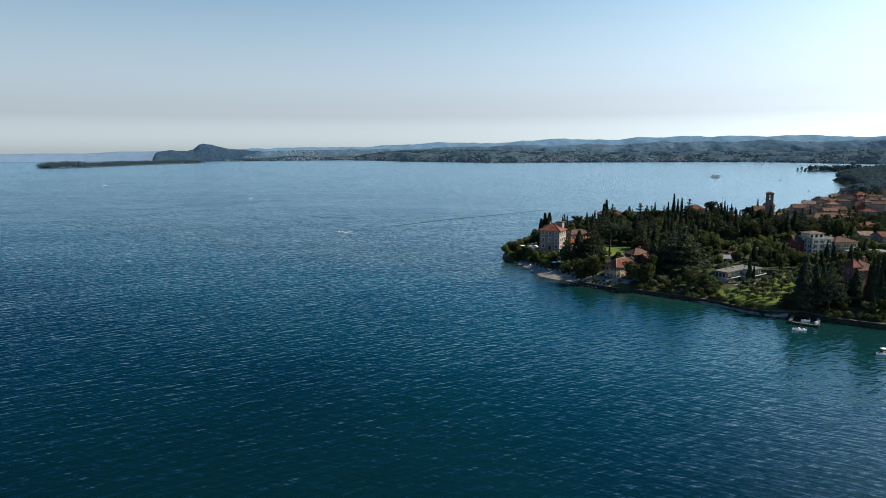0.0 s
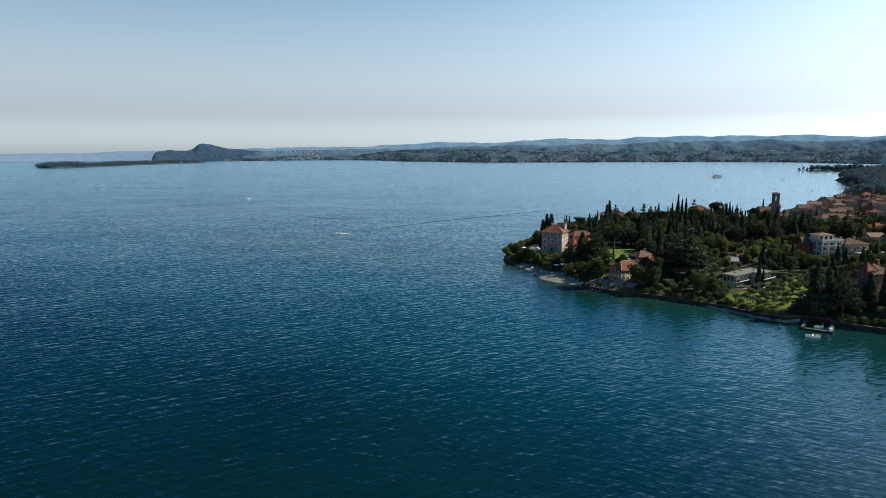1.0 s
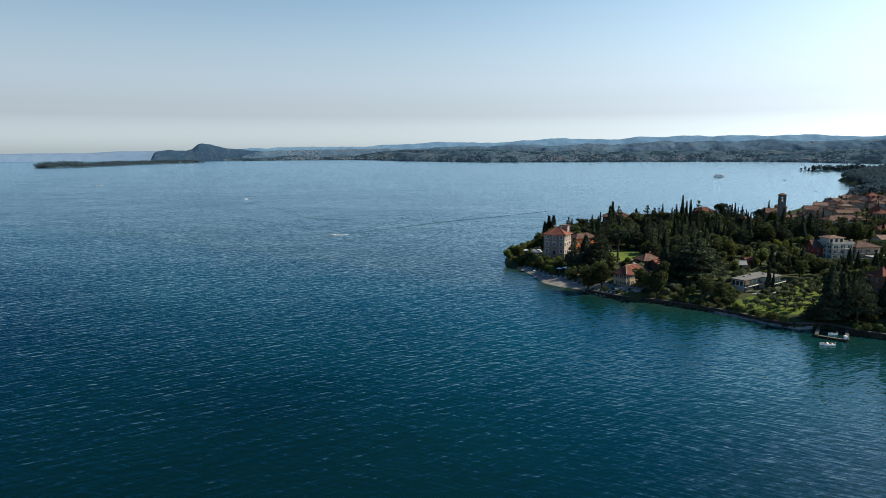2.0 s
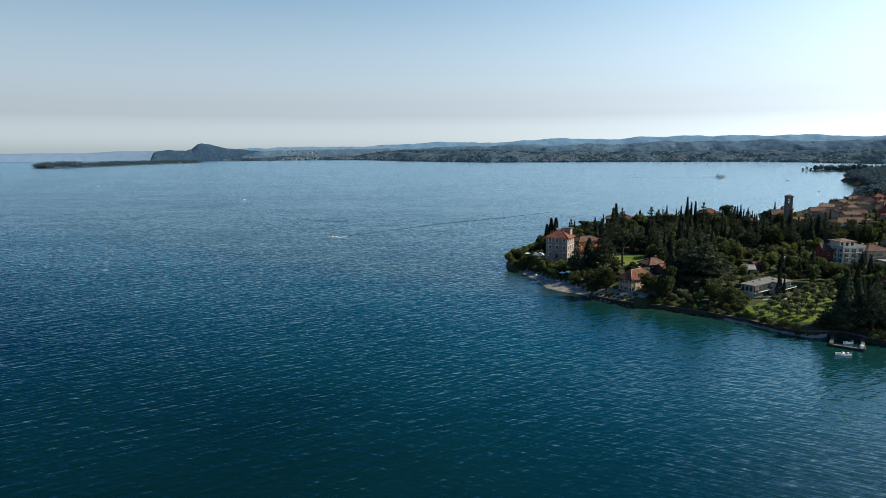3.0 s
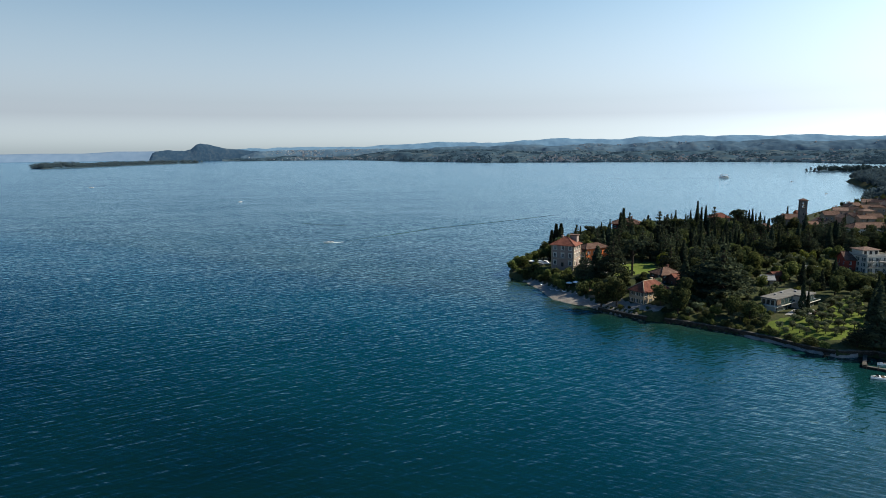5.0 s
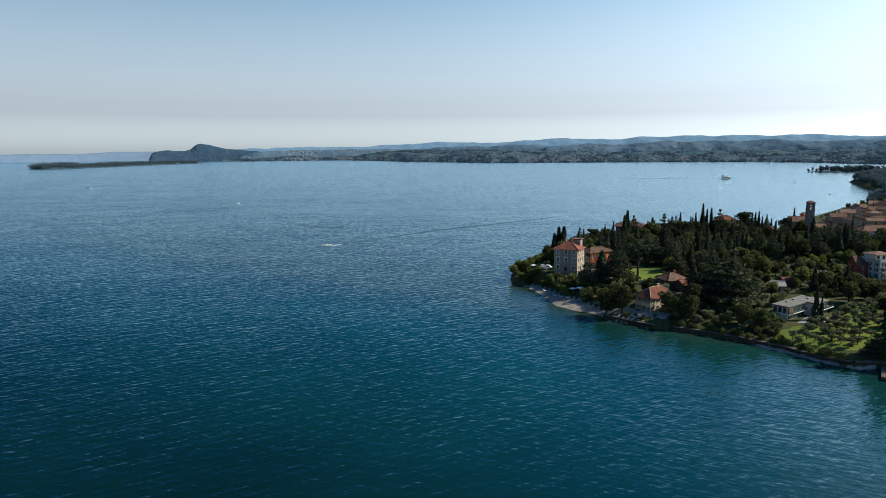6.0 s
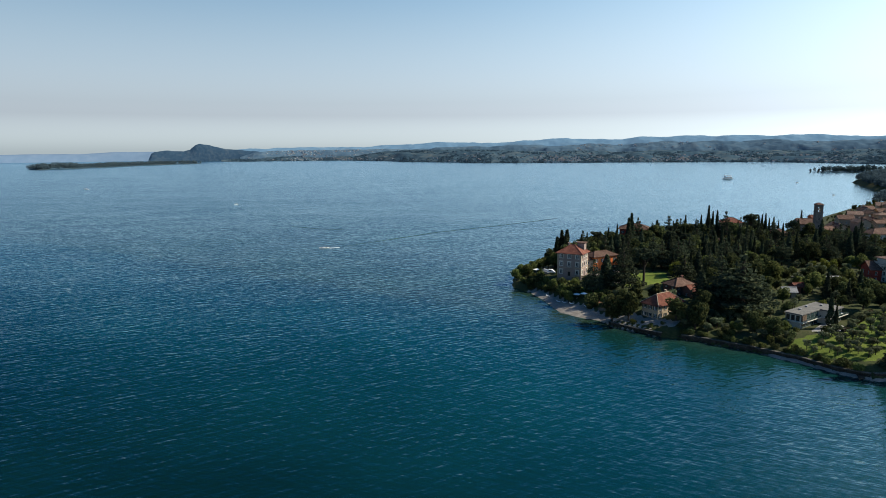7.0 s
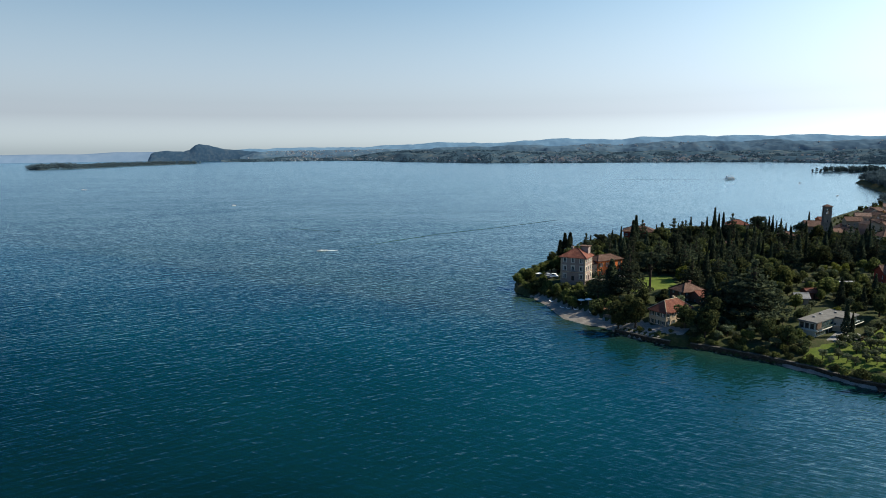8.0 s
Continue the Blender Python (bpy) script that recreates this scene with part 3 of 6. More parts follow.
def building(name, label, x, y, rot, w, d, h, wall, tiles, roof="hip", rise=2.0, over=0.6, rows=(), cols=None, shutters=False, chimneys=(), z=None, category="house", group="", door=True, caps=None, ww=1.05, wh=1.5, faces=("front", "right", "left", "back"), cornice=False, surround=None, sills=True):
    """A house: walls with cut openings, roof, windows with panes, chimneys. rows: sill heights; cols: windows per face."""
    z = gz(x, y) if z is None else z
    root = thing(name, pose(x, y, z, 0, 0, rot), label, category, group)
    rects, spots = {}, []
    for face in faces:
        span = w if face in ("front", "back") else d
        n = (cols or {}).get(face, max(1, int(span / 3.4)))
        for r, sill in enumerate(rows):
            for k in range(n):
                u = (k + 0.5) * span / n - span / 2
                is_door = door and r == 0 and face in ("front", "right") and k == n // 2
                z0, z1 = (0.1, 2.3) if is_door else (sill, sill + wh)
                rects.setdefault(face, []).append((u - ww / 2, u + ww / 2, z0, z1))
                spots.append((face, u, z0, z1 - z0, is_door))
    part("wall", wall_shell(w, d, h, rects, gable=rise if roof == "gable" else 0), wall, root)
    rf = part("roof", roof_shape(roof, w, d, rise, over), tiles, root)
    rf.location.z = h
    if roof != "flat":
        part("ridge_cap", ridge_caps(roof, w, d, rise, over), caps or tiles, rf)
    if cornice:
        part("cornice", boxes((-w / 2 - 0.35, w / 2 + 0.35, -d / 2 - 0.35, d / 2 + 0.35, h - 0.55, h - 0.22), (-w / 2 - 0.12, w / 2 + 0.12, -d / 2 - 0.12, d / 2 + 0.12, rows[1] - 0.75, rows[1] - 0.5), bevel=0.05), P_CREAM, root, "pale moulded cornice")
    for face, u, z0, hh, is_door in spots:
        away = d if face in ("front", "back") else w
        m = Matrix.Rotation(radians(FACES[face]), 4, "Z") @ Matrix.Translation((u, -away / 2 + 0.18, z0))
        fr, pane, sill, shut = window_meshes(ww, round(hh, 2))
        win = meshed("door" if is_door else "window", fr, WOOD if is_door else WHITEPAINT, root)
        win.matrix_local = m
        meshed("pane", pane, GLASS, win)
        if surround and not is_door:
            t = 0.32
            part("surround", boxes((-ww / 2 - t, -ww / 2, -0.24, -0.17, -0.2, hh + t), (ww / 2, ww / 2 + t, -0.24, -0.17, -0.2, hh + t), (-ww / 2, ww / 2, -0.24, -0.17, hh, hh + t), (-ww / 2 - t - 0.12, ww / 2 + t + 0.12, -0.34, -0.17, hh + t, hh + t + 0.16)), surround, win, "pale stone window surround")
        if sills and not is_door:
            meshed("sill", sill, CONCRETE, win)
            if shutters:
                for s, u2 in ((-1, -ww - 0.04), (1, ww / 2 + 0.04)):
                    meshed("shutter", shut, SHUTTER, win).location = (u2, -0.18, 0)
    for cx, cy, ch in chimneys:
        part("chimney", boxes((cx - 0.4, cx + 0.4, cy - 0.4, cy + 0.4, h + 0.2, h + ch), (cx - 0.52, cx + 0.52, cy - 0.52, cy + 0.52, h + ch, h + ch + 0.2)), wall, root)
    return root


VILLA_Z = 7.4


def villa():
    root = building("villa", "three-storey faded grey-pink lakeside villa with red hipped roof", 65.0, 371.0, -30, 12.0, 10.5, 11.6, P_GREYPINK, TILE_RED, "hip", 3.2, 0.9,
                    rows=(1.0, 4.9, 8.8), cols={"front": 3, "right": 3, "left": 3, "back": 3}, shutters=False, z=VILLA_Z, category="villa", ww=1.35, wh=2.1, cornice=True, surround=P_WHITE)
    h = 11.6
    for cx, cy, s, ch in ((3.4, 3.4, 3.4, 4.1),):
        alt = part("roof_lantern", boxes((cx - s / 2, cx + s / 2, cy - s / 2, cy + s / 2, h + 0.2, h + ch)), P_GREYPINK, root, "small belvedere tower on the roof")
        part("lantern_roof", boxes((cx - s / 2 - 1.0, cx + s / 2 + 0.5, cy - s / 2 - 0.5, cy + s / 2 + 0.5, h + ch, h + ch + 0.35), bevel=0.05), TILE_BROWN, alt)
    part("chimney", boxes((-3.2, -2.4, 2.0, 2.8, h + 1, h + 3.6), (-3.35, -2.25, 1.85, 2.95, h + 3.6, h + 3.85)), P_GREYPINK, root)
    for sx in (-1, 1):                        # rusticated corner stones
        for sy in (-1, 1):
            bm = bmesh.new()
            for k in range(15):
                ex = 0.75 if k % 2 else 0.5
                box(bm, *sorted((sx * 6.06, sx * (6.06 - ex))), *sorted((sy * 5.31, sy * (5.31 - ex))), k * 0.75 + 0.03, k * 0.75 + 0.72)
            part("quoin", bm, P_CREAM, root, "pale corner stones")
    part("balcony", boxes((-1.5, 1.5, -6.25, -5.23, 4.45, 4.65), (-1.5, 1.5, -6.25, -6.15, 5.5, 5.6), *[(-1.45 + 0.29 * k - 0.03, -1.45 + 0.29 * k + 0.03, -6.23, -6.17, 4.65, 5.5) for k in range(11)]), CONCRETE, root, "small stone balcony")
    return root


villa()
building("annex", "orange plastered two-storey wing with tiled roof", 82.0, 384.0, 28, 16, 8, 7.8, P_ORANGE, TILE_BROWN, "hip", 1.9, 0.6, (1.0, 4.8), shutters=True, z=7.2, wh=1.7)
building("annex", "low plastered link building with tiled roof", 73.6, 379.5, 10, 5, 6, 6.6, P_BEIGE, TILE_BROWN, "gable", 1.2, 0.4, (1.0, 4.2), z=7.0)
building("boat_house", "two-storey cream lake house with weathered hipped roof", 87.7, 306.7, 33.5, 15, 7.6, 6.2, P_CREAM, TILE_RED, "hip", 3.0, 0.8, (0.9, 3.9), cols={"left": 3, "front": 5, "right": 3, "back": 4}, shutters=True, z=3.3, caps=P_CREAM, chimneys=((3, 1, 3.6),))
building("house", "two-storey pink house with brown tiled roof", 102.5, 329, 20, 10.5, 8, 5.4, P_PINK, TILE_BROWN, "hip", 2.2, 0.7, (0.9, 3.9), shutters=True, z=6.2, chimneys=((2, 1, 3),))
building("house", "pink low wing with red tiled roof", 106.5, 323.5, 20, 7, 6, 4.0, P_PINK, TILE_RED, "gable", 1.6, 0.5, (0.9,), z=6.4)
building("villa", "dusty pink villa among cypresses with steep tiled roof", 170.8, 255.5, 12, 9.5, 9, 9.0, P_PINK, TILE_BROWN, "hip", 2.8, 0.8, (0.9, 4.0, 6.9), shutters=True, z=8.3, chimneys=((3, 1, 4),), category="villa")
building("villa_turret", "pink stair turret with pointed tiled roof", 166.5, 252.5, 12, 4, 4, 10.6, P_PINK, TILE_RED, "hip", 2.4, 0.5, (4.0, 7.5), z=8.0, category="turret", cols={"front": 1, "left": 1, "right": 1, "back": 1}, door=False)
building("villa", "large red villa with brown roof among trees", 124, 466, -18, 18, 12, 10.5, P_RED, TILE_BROWN, "hip", 2.6, 0.9, (1.0, 4.4, 7.6), shutters=True, z=8.0, chimneys=((-4, 1, 4.2), (3, 1, 4.2)), category="villa")
building("house", "house with bright red tiled roof among cypresses", 190, 476, -10, 12, 9, 9, P_BEIGE, TILE_RED, "hip", 2.4, 0.7, (1.0, 4.4), z=12)
building("house", "ochre yellow house with tiled roof in the woods", 207, 447, -14, 8, 8, 8.0, P_YELLOW, TILE_BROWN, "hip", 1.8, 0.6, (1.0, 4.4), shutters=True, z=9.8)
building("house", "beige house with brown roof between trees", 163, 424, -10, 9, 8, 6.5, P_BEIGE, TILE_BROWN, "hip", 1.8, 0.6, (1.0, 3.8), z=9.5)
building("hut", "grey garden hut with slate-blue roof", 142, 315, -8, 5, 3.8, 2.6, P_BEIGE, GREYMETAL, "gable", 1.4, 0.5, (0.9,), z=8.6, category="hut", wh=1.2)
building("hut", "low shed with red tiled roof", 150, 322, 10, 6, 4.5, 2.8, P_PINK, TILE_RED, "gable", 1.2, 0.4, (0.9,), z=8.9, category="shed", wh=1.2)
building("hut", "small white pavilion with flat pale roof", 172.8, 334.7, 0, 6, 4, 2.9, P_WHITE, GREYMETAL, "flat", 0.25, 0.5, (0.9,), z=9.6, category="pavilion", wh=1.2)
building("house", "dark red house with brown tiled roof", 195, 338, -8, 12, 9, 6.2, P_RED, TILE_BROWN, "gable", 2.8, 0.8, (0.9, 3.6), z=10.0, chimneys=((2, 1, 3.4),))


def balconies(house, front, levels, places, width):
    for level in levels:
        for bx in places:
            bal = part("balcony", boxes((bx - width / 2, bx + width / 2, -front - 1.3, -front - 0.02, level, level + 0.16)), CONCRETE, house)
            n = int(width / 0.28)
            part("railing", boxes((bx - width / 2, bx + width / 2, -front - 1.3, -front - 1.24, level + 0.95, level + 1.03), *[(bx - width / 2 + 0.02 + 0.28 * k, bx - width / 2 + 0.06 + 0.28 * k, -front - 1.29, -front - 1.25, level + 0.16, level + 0.95) for k in range(n)]), SHUTTER, bal)


block = building("apartment_block", "white four-storey apartment block with flat roof terrace", 198.5, 334.0, 8, 11.5, 11, 10.4, P_WHITE, CONCRETE, "flat", 0.3, 0.3, (0.7, 3.3, 5.9, 8.3), shutters=True, z=7.8, category="apartment building", wh=1.6)
balconies(block, 5.5, (3.2, 5.8, 8.2), (-3.6, 2.4), 4.2)
part("parapet", boxes((-6.0, 6.0, -5.75, -5.6, 10.7, 11.5), (-6.0, -5.85, -5.6, 5.7, 10.7, 11.5), (5.85, 6.0, -5.6, 5.7, 10.7, 11.5)), P_WHITE, block)
part("penthouse", boxes((-4.6, 3.6, -1.6, 5.2, 10.7, 13.0), bevel=0.04), P_WHITE, block, "white set-back top storey")
pent = part("penthouse_roof", roof_shape("hip", 8.6, 7.2, 0.9, 0.5), TILE_PALE, block)
pent.location = (-0.5, 1.8, 13.0)
for u in (-3.4, -0.6, 2.2):
    part("penthouse_window", boxes((u - 0.7, u + 0.7, -1.66, -1.58, 10.9, 12.6)), GLASS, block)
block = building("apartment_block", "cream apartment block with balconies and brown hipped roof", 211.5, 334.5, 8, 13.5, 11, 9.0, P_CREAM, TILE_BROWN, "hip", 1.9, 0.8, (0.7, 3.4, 6.1), shutters=True, z=7.8, category="apartment building", chimneys=((-4, 1, 2.6), (3.5, 1, 2.6)))
balconies(block, 5.5, (3.2, 5.9), (-4.2, 0.0, 4.2), 3.0)
building("house", "long house with brown roof and skylights", 268, 438, 6, 30, 11, 7.0, P_WHITE, TILE_BROWN, "hip", 2.6, 0.7, (0.9, 3.9), z=11.2)
building("house", "cream house with red roof beside trees", 278, 408, -6, 16, 10, 5.5, P_CREAM, TILE_RED, "hip", 2.3, 0.7, (0.9, 3.4), z=10.2)
building("house", "pale blue-grey small house", 250, 372, 4, 9, 7, 4.5, P_WHITE, TILE_PALE, "gable", 1.8, 0.5, (0.9,), z=10.2)
building("house", "beige house with tiled roof", 256, 360, 4, 14, 9, 5.5, P_BEIGE, TILE_RED, "gable", 2.2, 0.6, (0.9, 3.4), z=10.2)
building("canopy", "long flat white garage roof", 220, 324, 4, 20, 6, 2.6, P_WHITE, CONCRETE, "flat", 0.3, 0.5, (), z=10.0, category="garage")


ROOFGREY = surface("grey_roof_gravel", (0.10, 0.098, 0.092, 1), (0.145, 0.14, 0.13, 1), (0.19, 0.185, 0.175, 1), 0.5, 5.0, 0.95, 0.3, 0.03)


def modern():
    root = thing("modern_house", pose(127.6, 279.3, 5.4, 0, 0, 35.6), "modern white flat-roofed house with glazed upper storey", "house")
    # local origin at the front corner; x along the glazed side, y up the slope
    w1, d1 = 13.6, 6.4
    part("wall", boxes((0.5, 23.3, 0.5, d1 - 0.5, -3, 5.0), (w1 + 0.4, 23.3, -3.2, 0.5, -3, 5.0)), P_WHITE, root)
    part("roof", boxes((0, w1, 0, d1, 4.85, 5.3), (w1, 24.0, -3.7, d1, 4.85, 5.3), bevel=0.05), ROOFGREY, root, "flat grey gravelled roof slab")
    part("floor_slab", boxes((-0.2, w1, -0.6, d1, 2.1, 2.45), (w1, 26.5, -4.4, d1, 2.1, 2.45), bevel=0.04), P_WHITE, root, "white balcony slab")
    for x0, x1, y in ((1.0, 13.2, 0.42), (14.4, 23.0, -3.28)):
        n = 4
        for lvl in (0.0, 2.5):
            for k in range(n):
                u0, u1 = x0 + (x1 - x0) * k / n + 0.08, x0 + (x1 - x0) * (k + 1) / n - 0.08
                win = part("window", boxes((u0, u1, y - 0.06, y + 0.02, lvl, lvl + 0.08), (u0, u1, y - 0.06, y + 0.02, lvl + 2.0, lvl + 2.08), (u0, u0 + 0.07, y - 0.06, y + 0.02, lvl + 0.08, lvl + 2.0), (u1 - 0.07, u1, y - 0.06, y + 0.02, lvl + 0.08, lvl + 2.0)), GREYMETAL, root)
                part("pane", boxes((u0 + 0.07, u1 - 0.07, y - 0.03, y - 0.01, lvl + 0.08, lvl + 2.0)), GLASS_TEAL, win)
    for k in range(3):                        # end wall windows towards the lake
        v0 = 0.9 + k * 1.7
        win = part("window", boxes((0.4, 0.48, v0, v0 + 1.3, 2.6, 4.6)), GREYMETAL, root)
        part("pane", boxes((0.37, 0.39, v0 + 0.08, v0 + 1.22, 2.68, 4.52)), GLASS, win)
    part("wood_panel", boxes((0.52, 4.2, 0.2, 0.32, 2.46, 4.84)), WOOD, root, "brown timber cladding panel")
    part("railing", boxes((-0.15, w1, -0.55, -0.5, 2.45, 3.2), (w1 + 0.05, 26.4, -4.35, -4.3, 2.45, 3.2)), GLASS_TEAL, root, "glass balcony railing")
    for ux, uy in ((7, 4), (13, 4.5), (19, 2)):
        part("roof_vent", boxes((ux - 0.5, ux + 0.5, uy - 0.4, uy + 0.4, 5.3, 5.75), bevel=0.05), GREYMETAL, root)
    return root


modern()
patch("terrace", [(129.5, 277.5), (139, 286), (146, 283.5), (141, 277.5), (133.5, 274.5)], CONCRETE, "white paved terrace before the modern house", "terrace", 0.12)


STONE_PALE = surface("grey_tower_stone", (0.085, 0.075, 0.065, 1), (0.14, 0.125, 0.11, 1), (0.20, 0.18, 0.155, 1), 0.5, 2.5, 0.95, 0.5, 0.08)


def bell_tower():
    x, y = 238.3, 461.0
    root = thing("bell_tower", pose(x, y, 9.5, 0, 0, -12), "tall square stone bell tower with open belfry", "tower")
    s = 2.05
    part("shaft", boxes((-s, s, -s, s, -2, 18.6)), STONE_PALE, root)
    bm = boxes((-s - 0.25, s + 0.25, -s - 0.25, s + 0.25, 18.6, 19.0))
    for sx in (-1, 1):
        for sy in (-1, 1):
            box(bm, *sorted((sx * s, sx * (s - 1.15))), *sorted((sy * s, sy * (s - 1.15))), 19.0, 22.2)
    box(bm, -s, s, -s, s, 22.2, 23.4)
    box(bm, -s - 0.35, s + 0.35, -s - 0.35, s + 0.35, 23.4, 23.75)
    part("belfry", bm, STONE_PALE, root, "open belfry with square piers")
    bm = bmesh.new()
    tube(bm, [(0, 0, 20.1), (0, 0, 20.3), (0, 0, 21.0), (0, 0, 21.4)], [0.75, 0.62, 0.45, 0.15], 12)
    part("bell", bm, GREYMETAL, root)
    rf = part("roof", roof_shape("hip", 2 * s, 2 * s, 1.0, 0.4), TILE_BROWN, root)
    rf.location.z = 23.75
    for k in range(3):
        part("slit_window", boxes((-0.25, 0.25, -s - 0.03, -s + 0.02, 5 + 4.5 * k, 6.3 + 4.5 * k)), GLASS, root)


bell_tower()
building("church", "stone church nave with brown gabled roof", 241.5, 482, -14, 9, 15, 8.4, STONE_PALE, TILE_BROWN, "gable", 2.8, 0.5, (4.5,), z=10.6, category="church", door=False)
building("house", "orange rectory beside the church", 251, 486, -10, 6, 8, 11.5, P_ORANGE, TILE_RED, "gable", 1.6, 0.4, (1.0, 4.2, 7.4), z=10.6)

# village: rows of houses on the rise behind the park
rnd = random.Random(7)
walls_, tiles_ = [P_WHITE, P_CREAM, P_BEIGE, P_CREAM, P_YELLOW, P_WHITE, P_PINK, P_BEIGE], [TILE_PALE, TILE_BROWN, TILE_BROWN, TILE_RED, TILE_BROWN]
names_ = {P_WHITE: "white", P_CREAM: "cream", P_BEIGE: "beige", P_YELLOW: "ochre", P_ORANGE: "orange", P_PINK: "pink"}
tnames_ = {TILE_PALE: "pale terracotta", TILE_BROWN: "weathered brown", TILE_RED: "red clay"}
HOMES = []
for row in range(8):
    for k in range(9):
        vx = 262 + k * 15.5 + row * 17 + rnd.uniform(-4, 4)
        vy = 494 + row * 15 + k * 2.5 + rnd.uniform(-4, 4)
        if inland(np.array(vx), np.array(vy)) < 14 or vx > 0.74 * vy + 6 or rnd.random() < 0.1:
            continue
        wm, tm = rnd.choice(walls_), rnd.choice(tiles_)
        hh = rnd.choice((4.6, 5.4, 6.0, 7.0, 8.2))
        HOMES.append((vx, vy))
        building("house", f"{names_[wm]} village house with {tnames_[tm]} roof", vx, vy, rnd.choice((-20, -6, 8, 70, 84)) + rnd.uniform(-10, 10), rnd.uniform(8, 13), rnd.uniform(7, 9), hh, wm, tm, rnd.choice(("gable", "hip", "gable")), rnd.uniform(1.6, 2.6), 0.6,
                 (0.9,) if hh < 5 else (0.9, 3.6), group="village houses", faces=("front", "left"), chimneys=((rnd.uniform(-3, 3), 1.0, rnd.uniform(2.4, 3.4)),), wh=1.3, sills=False, cols={"front": 3, "left": 2})


# ---- trees ----
def leaf_mesh(name, pts, nrm, size, rng, aspect=0.7, jitter=0.7):
    """Many small leaf clumps, each a bent quad facing roughly outwards."""
    n = len(pts)
    nv = nrm + rng.normal(0, jitter, (n, 3))
    nv /= np.linalg.norm(nv, axis=1, keepdims=True) + 1e-9
    ref = rng.normal(0, 1, (n, 3))
    a = np.cross(nv, ref)
    a /= np.linalg.norm(a, axis=1, keepdims=True) + 1e-9
    b = np.cross(nv, a)
    s = (size * rng.uniform(0.6, 1.3, n))[:, None]
    quads = np.stack([pts - a * s, pts - b * s * aspect + nv * s * 0.25, pts + a * s, pts + b * s * aspect + nv * s * 0.25], 1).reshape(-1, 3)
    me = bpy.data.meshes.new(name)
    me.from_pydata(quads.tolist(), [], np.arange(4 * n).reshape(-1, 4).tolist())
    return me


def ball(rng, n, centre, radii, inner=0.72):
    v = rng.normal(0, 1, (n, 3))
    v /= np.linalg.norm(v, axis=1, keepdims=True)
    r = inner + (1 - inner) * rng.random((n, 1)) ** 0.6
    return np.array(centre) + v * r * np.array(radii), v


def lobes(rng, spec, total):
    area = np.array([max(a * b, 0.1) for *_, (a, b, c) in spec])
    pts, nrm = [], []
    for (centre, radii), share in zip(spec, area / area.sum()):
        p, v = ball(rng, max(12, int(total * share)), centre, radii)
        pts.append(p), nrm.append(v)
    return np.concatenate(pts), np.concatenate(nrm)


def trunk_bm(rng, height, r0, limbs, bend=0.3):
    bm = bmesh.new()
    pts = [(0, 0, -0.6), (rng.uniform(-bend, bend) * 0.4, rng.uniform(-bend, bend) * 0.4, height * 0.35), (rng.uniform(-bend, bend), rng.uniform(-bend, bend), height * 0.7), (0, 0, height)]
    tube(bm, pts, [r0 * 1.25, r0, r0 * 0.7, r0 * 0.2], 7)
    for end in limbs:
        z0 = min(height * 0.75, max(height * 0.25, end[2] * 0.6))
        mid = (end[0] * 0.5, end[1] * 0.5, (z0 + end[2]) / 2 + 0.2)
        tube(bm, [(0, 0, z0), mid, tuple(end)], [r0 * 0.45, r0 * 0.3, r0 * 0.1], 5)
    return bm


def tree(name, label, category, trunk, crown_mesh, mat):
    root = thing(name, pose(0, 0, 0), label, category)
    if trunk is not None:
        part("trunk", trunk, BARK, root)
    meshed("crown", crown_mesh, mat, root)
    return root


def make_cypress(seed):
    rng = np.random.default_rng(seed)
    h, n = 16.0, 1500
    z = rng.random(n) ** 0.85
    prof = 1.35 * np.minimum(1.0, z * 5 + 0.25) * (1 - z) ** 0.85 * (1 + 0.14 * np.sin(z * 13 + seed * 2))
    a = rng.uniform(0, 2 * np.pi, n)
    flute = 1 + 0.16 * np.sin(a * 3 + z * 9 + seed) + 0.1 * np.sin(a * 5 - z * 17)
    r = prof * flute * rng.uniform(0.75, 1.05, n)
    pts = np.stack([r * np.cos(a), r * np.sin(a), 0.5 + z * (h - 0.5)], 1)
    nrm = np.stack([np.cos(a), np.sin(a), np.full(n, 0.35)], 1)
    return tree("cypress", "slender dark green columnar cypress", "cypress", trunk_bm(rng, 3.0, 0.22, []), leaf_mesh("crown", pts, nrm, 0.36, rng, 0.6, 0.5), L_CYPRESS)


def make_cedar(seed, h=20.0, spread=8.0, flat=0.5):
    rng = np.random.default_rng(seed)
    spec, limbs = [], []
    tiers = 8
    for k in range(tiers):
        f = k / (tiers - 1)
        z = h * (0.22 + 0.72 * f) + rng.uniform(-0.5, 0.5)
        reach = spread * (1 - f ** 1.4) * rng.uniform(0.75, 1.1) + 0.8
        m = 6 if f < 0.6 else 4
        for j in range(m):
            a = 2 * np.pi * (j + rng.uniform(-0.3, 0.3)) / m + k
            rr = reach * rng.uniform(0.45, 0.7)
            spec.append(((rr * np.cos(a), rr * np.sin(a), z + rng.uniform(-0.5, 0.4)), (reach * 0.5, reach * 0.5, 0.55 + 0.35 * (1 - f))))
            limbs.append((rr * 1.1 * np.cos(a), rr * 1.1 * np.sin(a), z - 0.3))
    spec.append(((0, 0, h * 0.95), (0.8, 0.8, h * 0.06)))
    pts, nrm = lobes(rng, spec, 3000)
    nrm = nrm * [0.6, 0.6, 1.6]
    return tree("cedar", "large dark cedar with flat layered branches", "cedar", trunk_bm(rng, h * 0.95, 0.55, limbs[::2]), leaf_mesh("crown", pts, nrm, 0.60, rng, 0.6, 0.45), L_CEDAR)


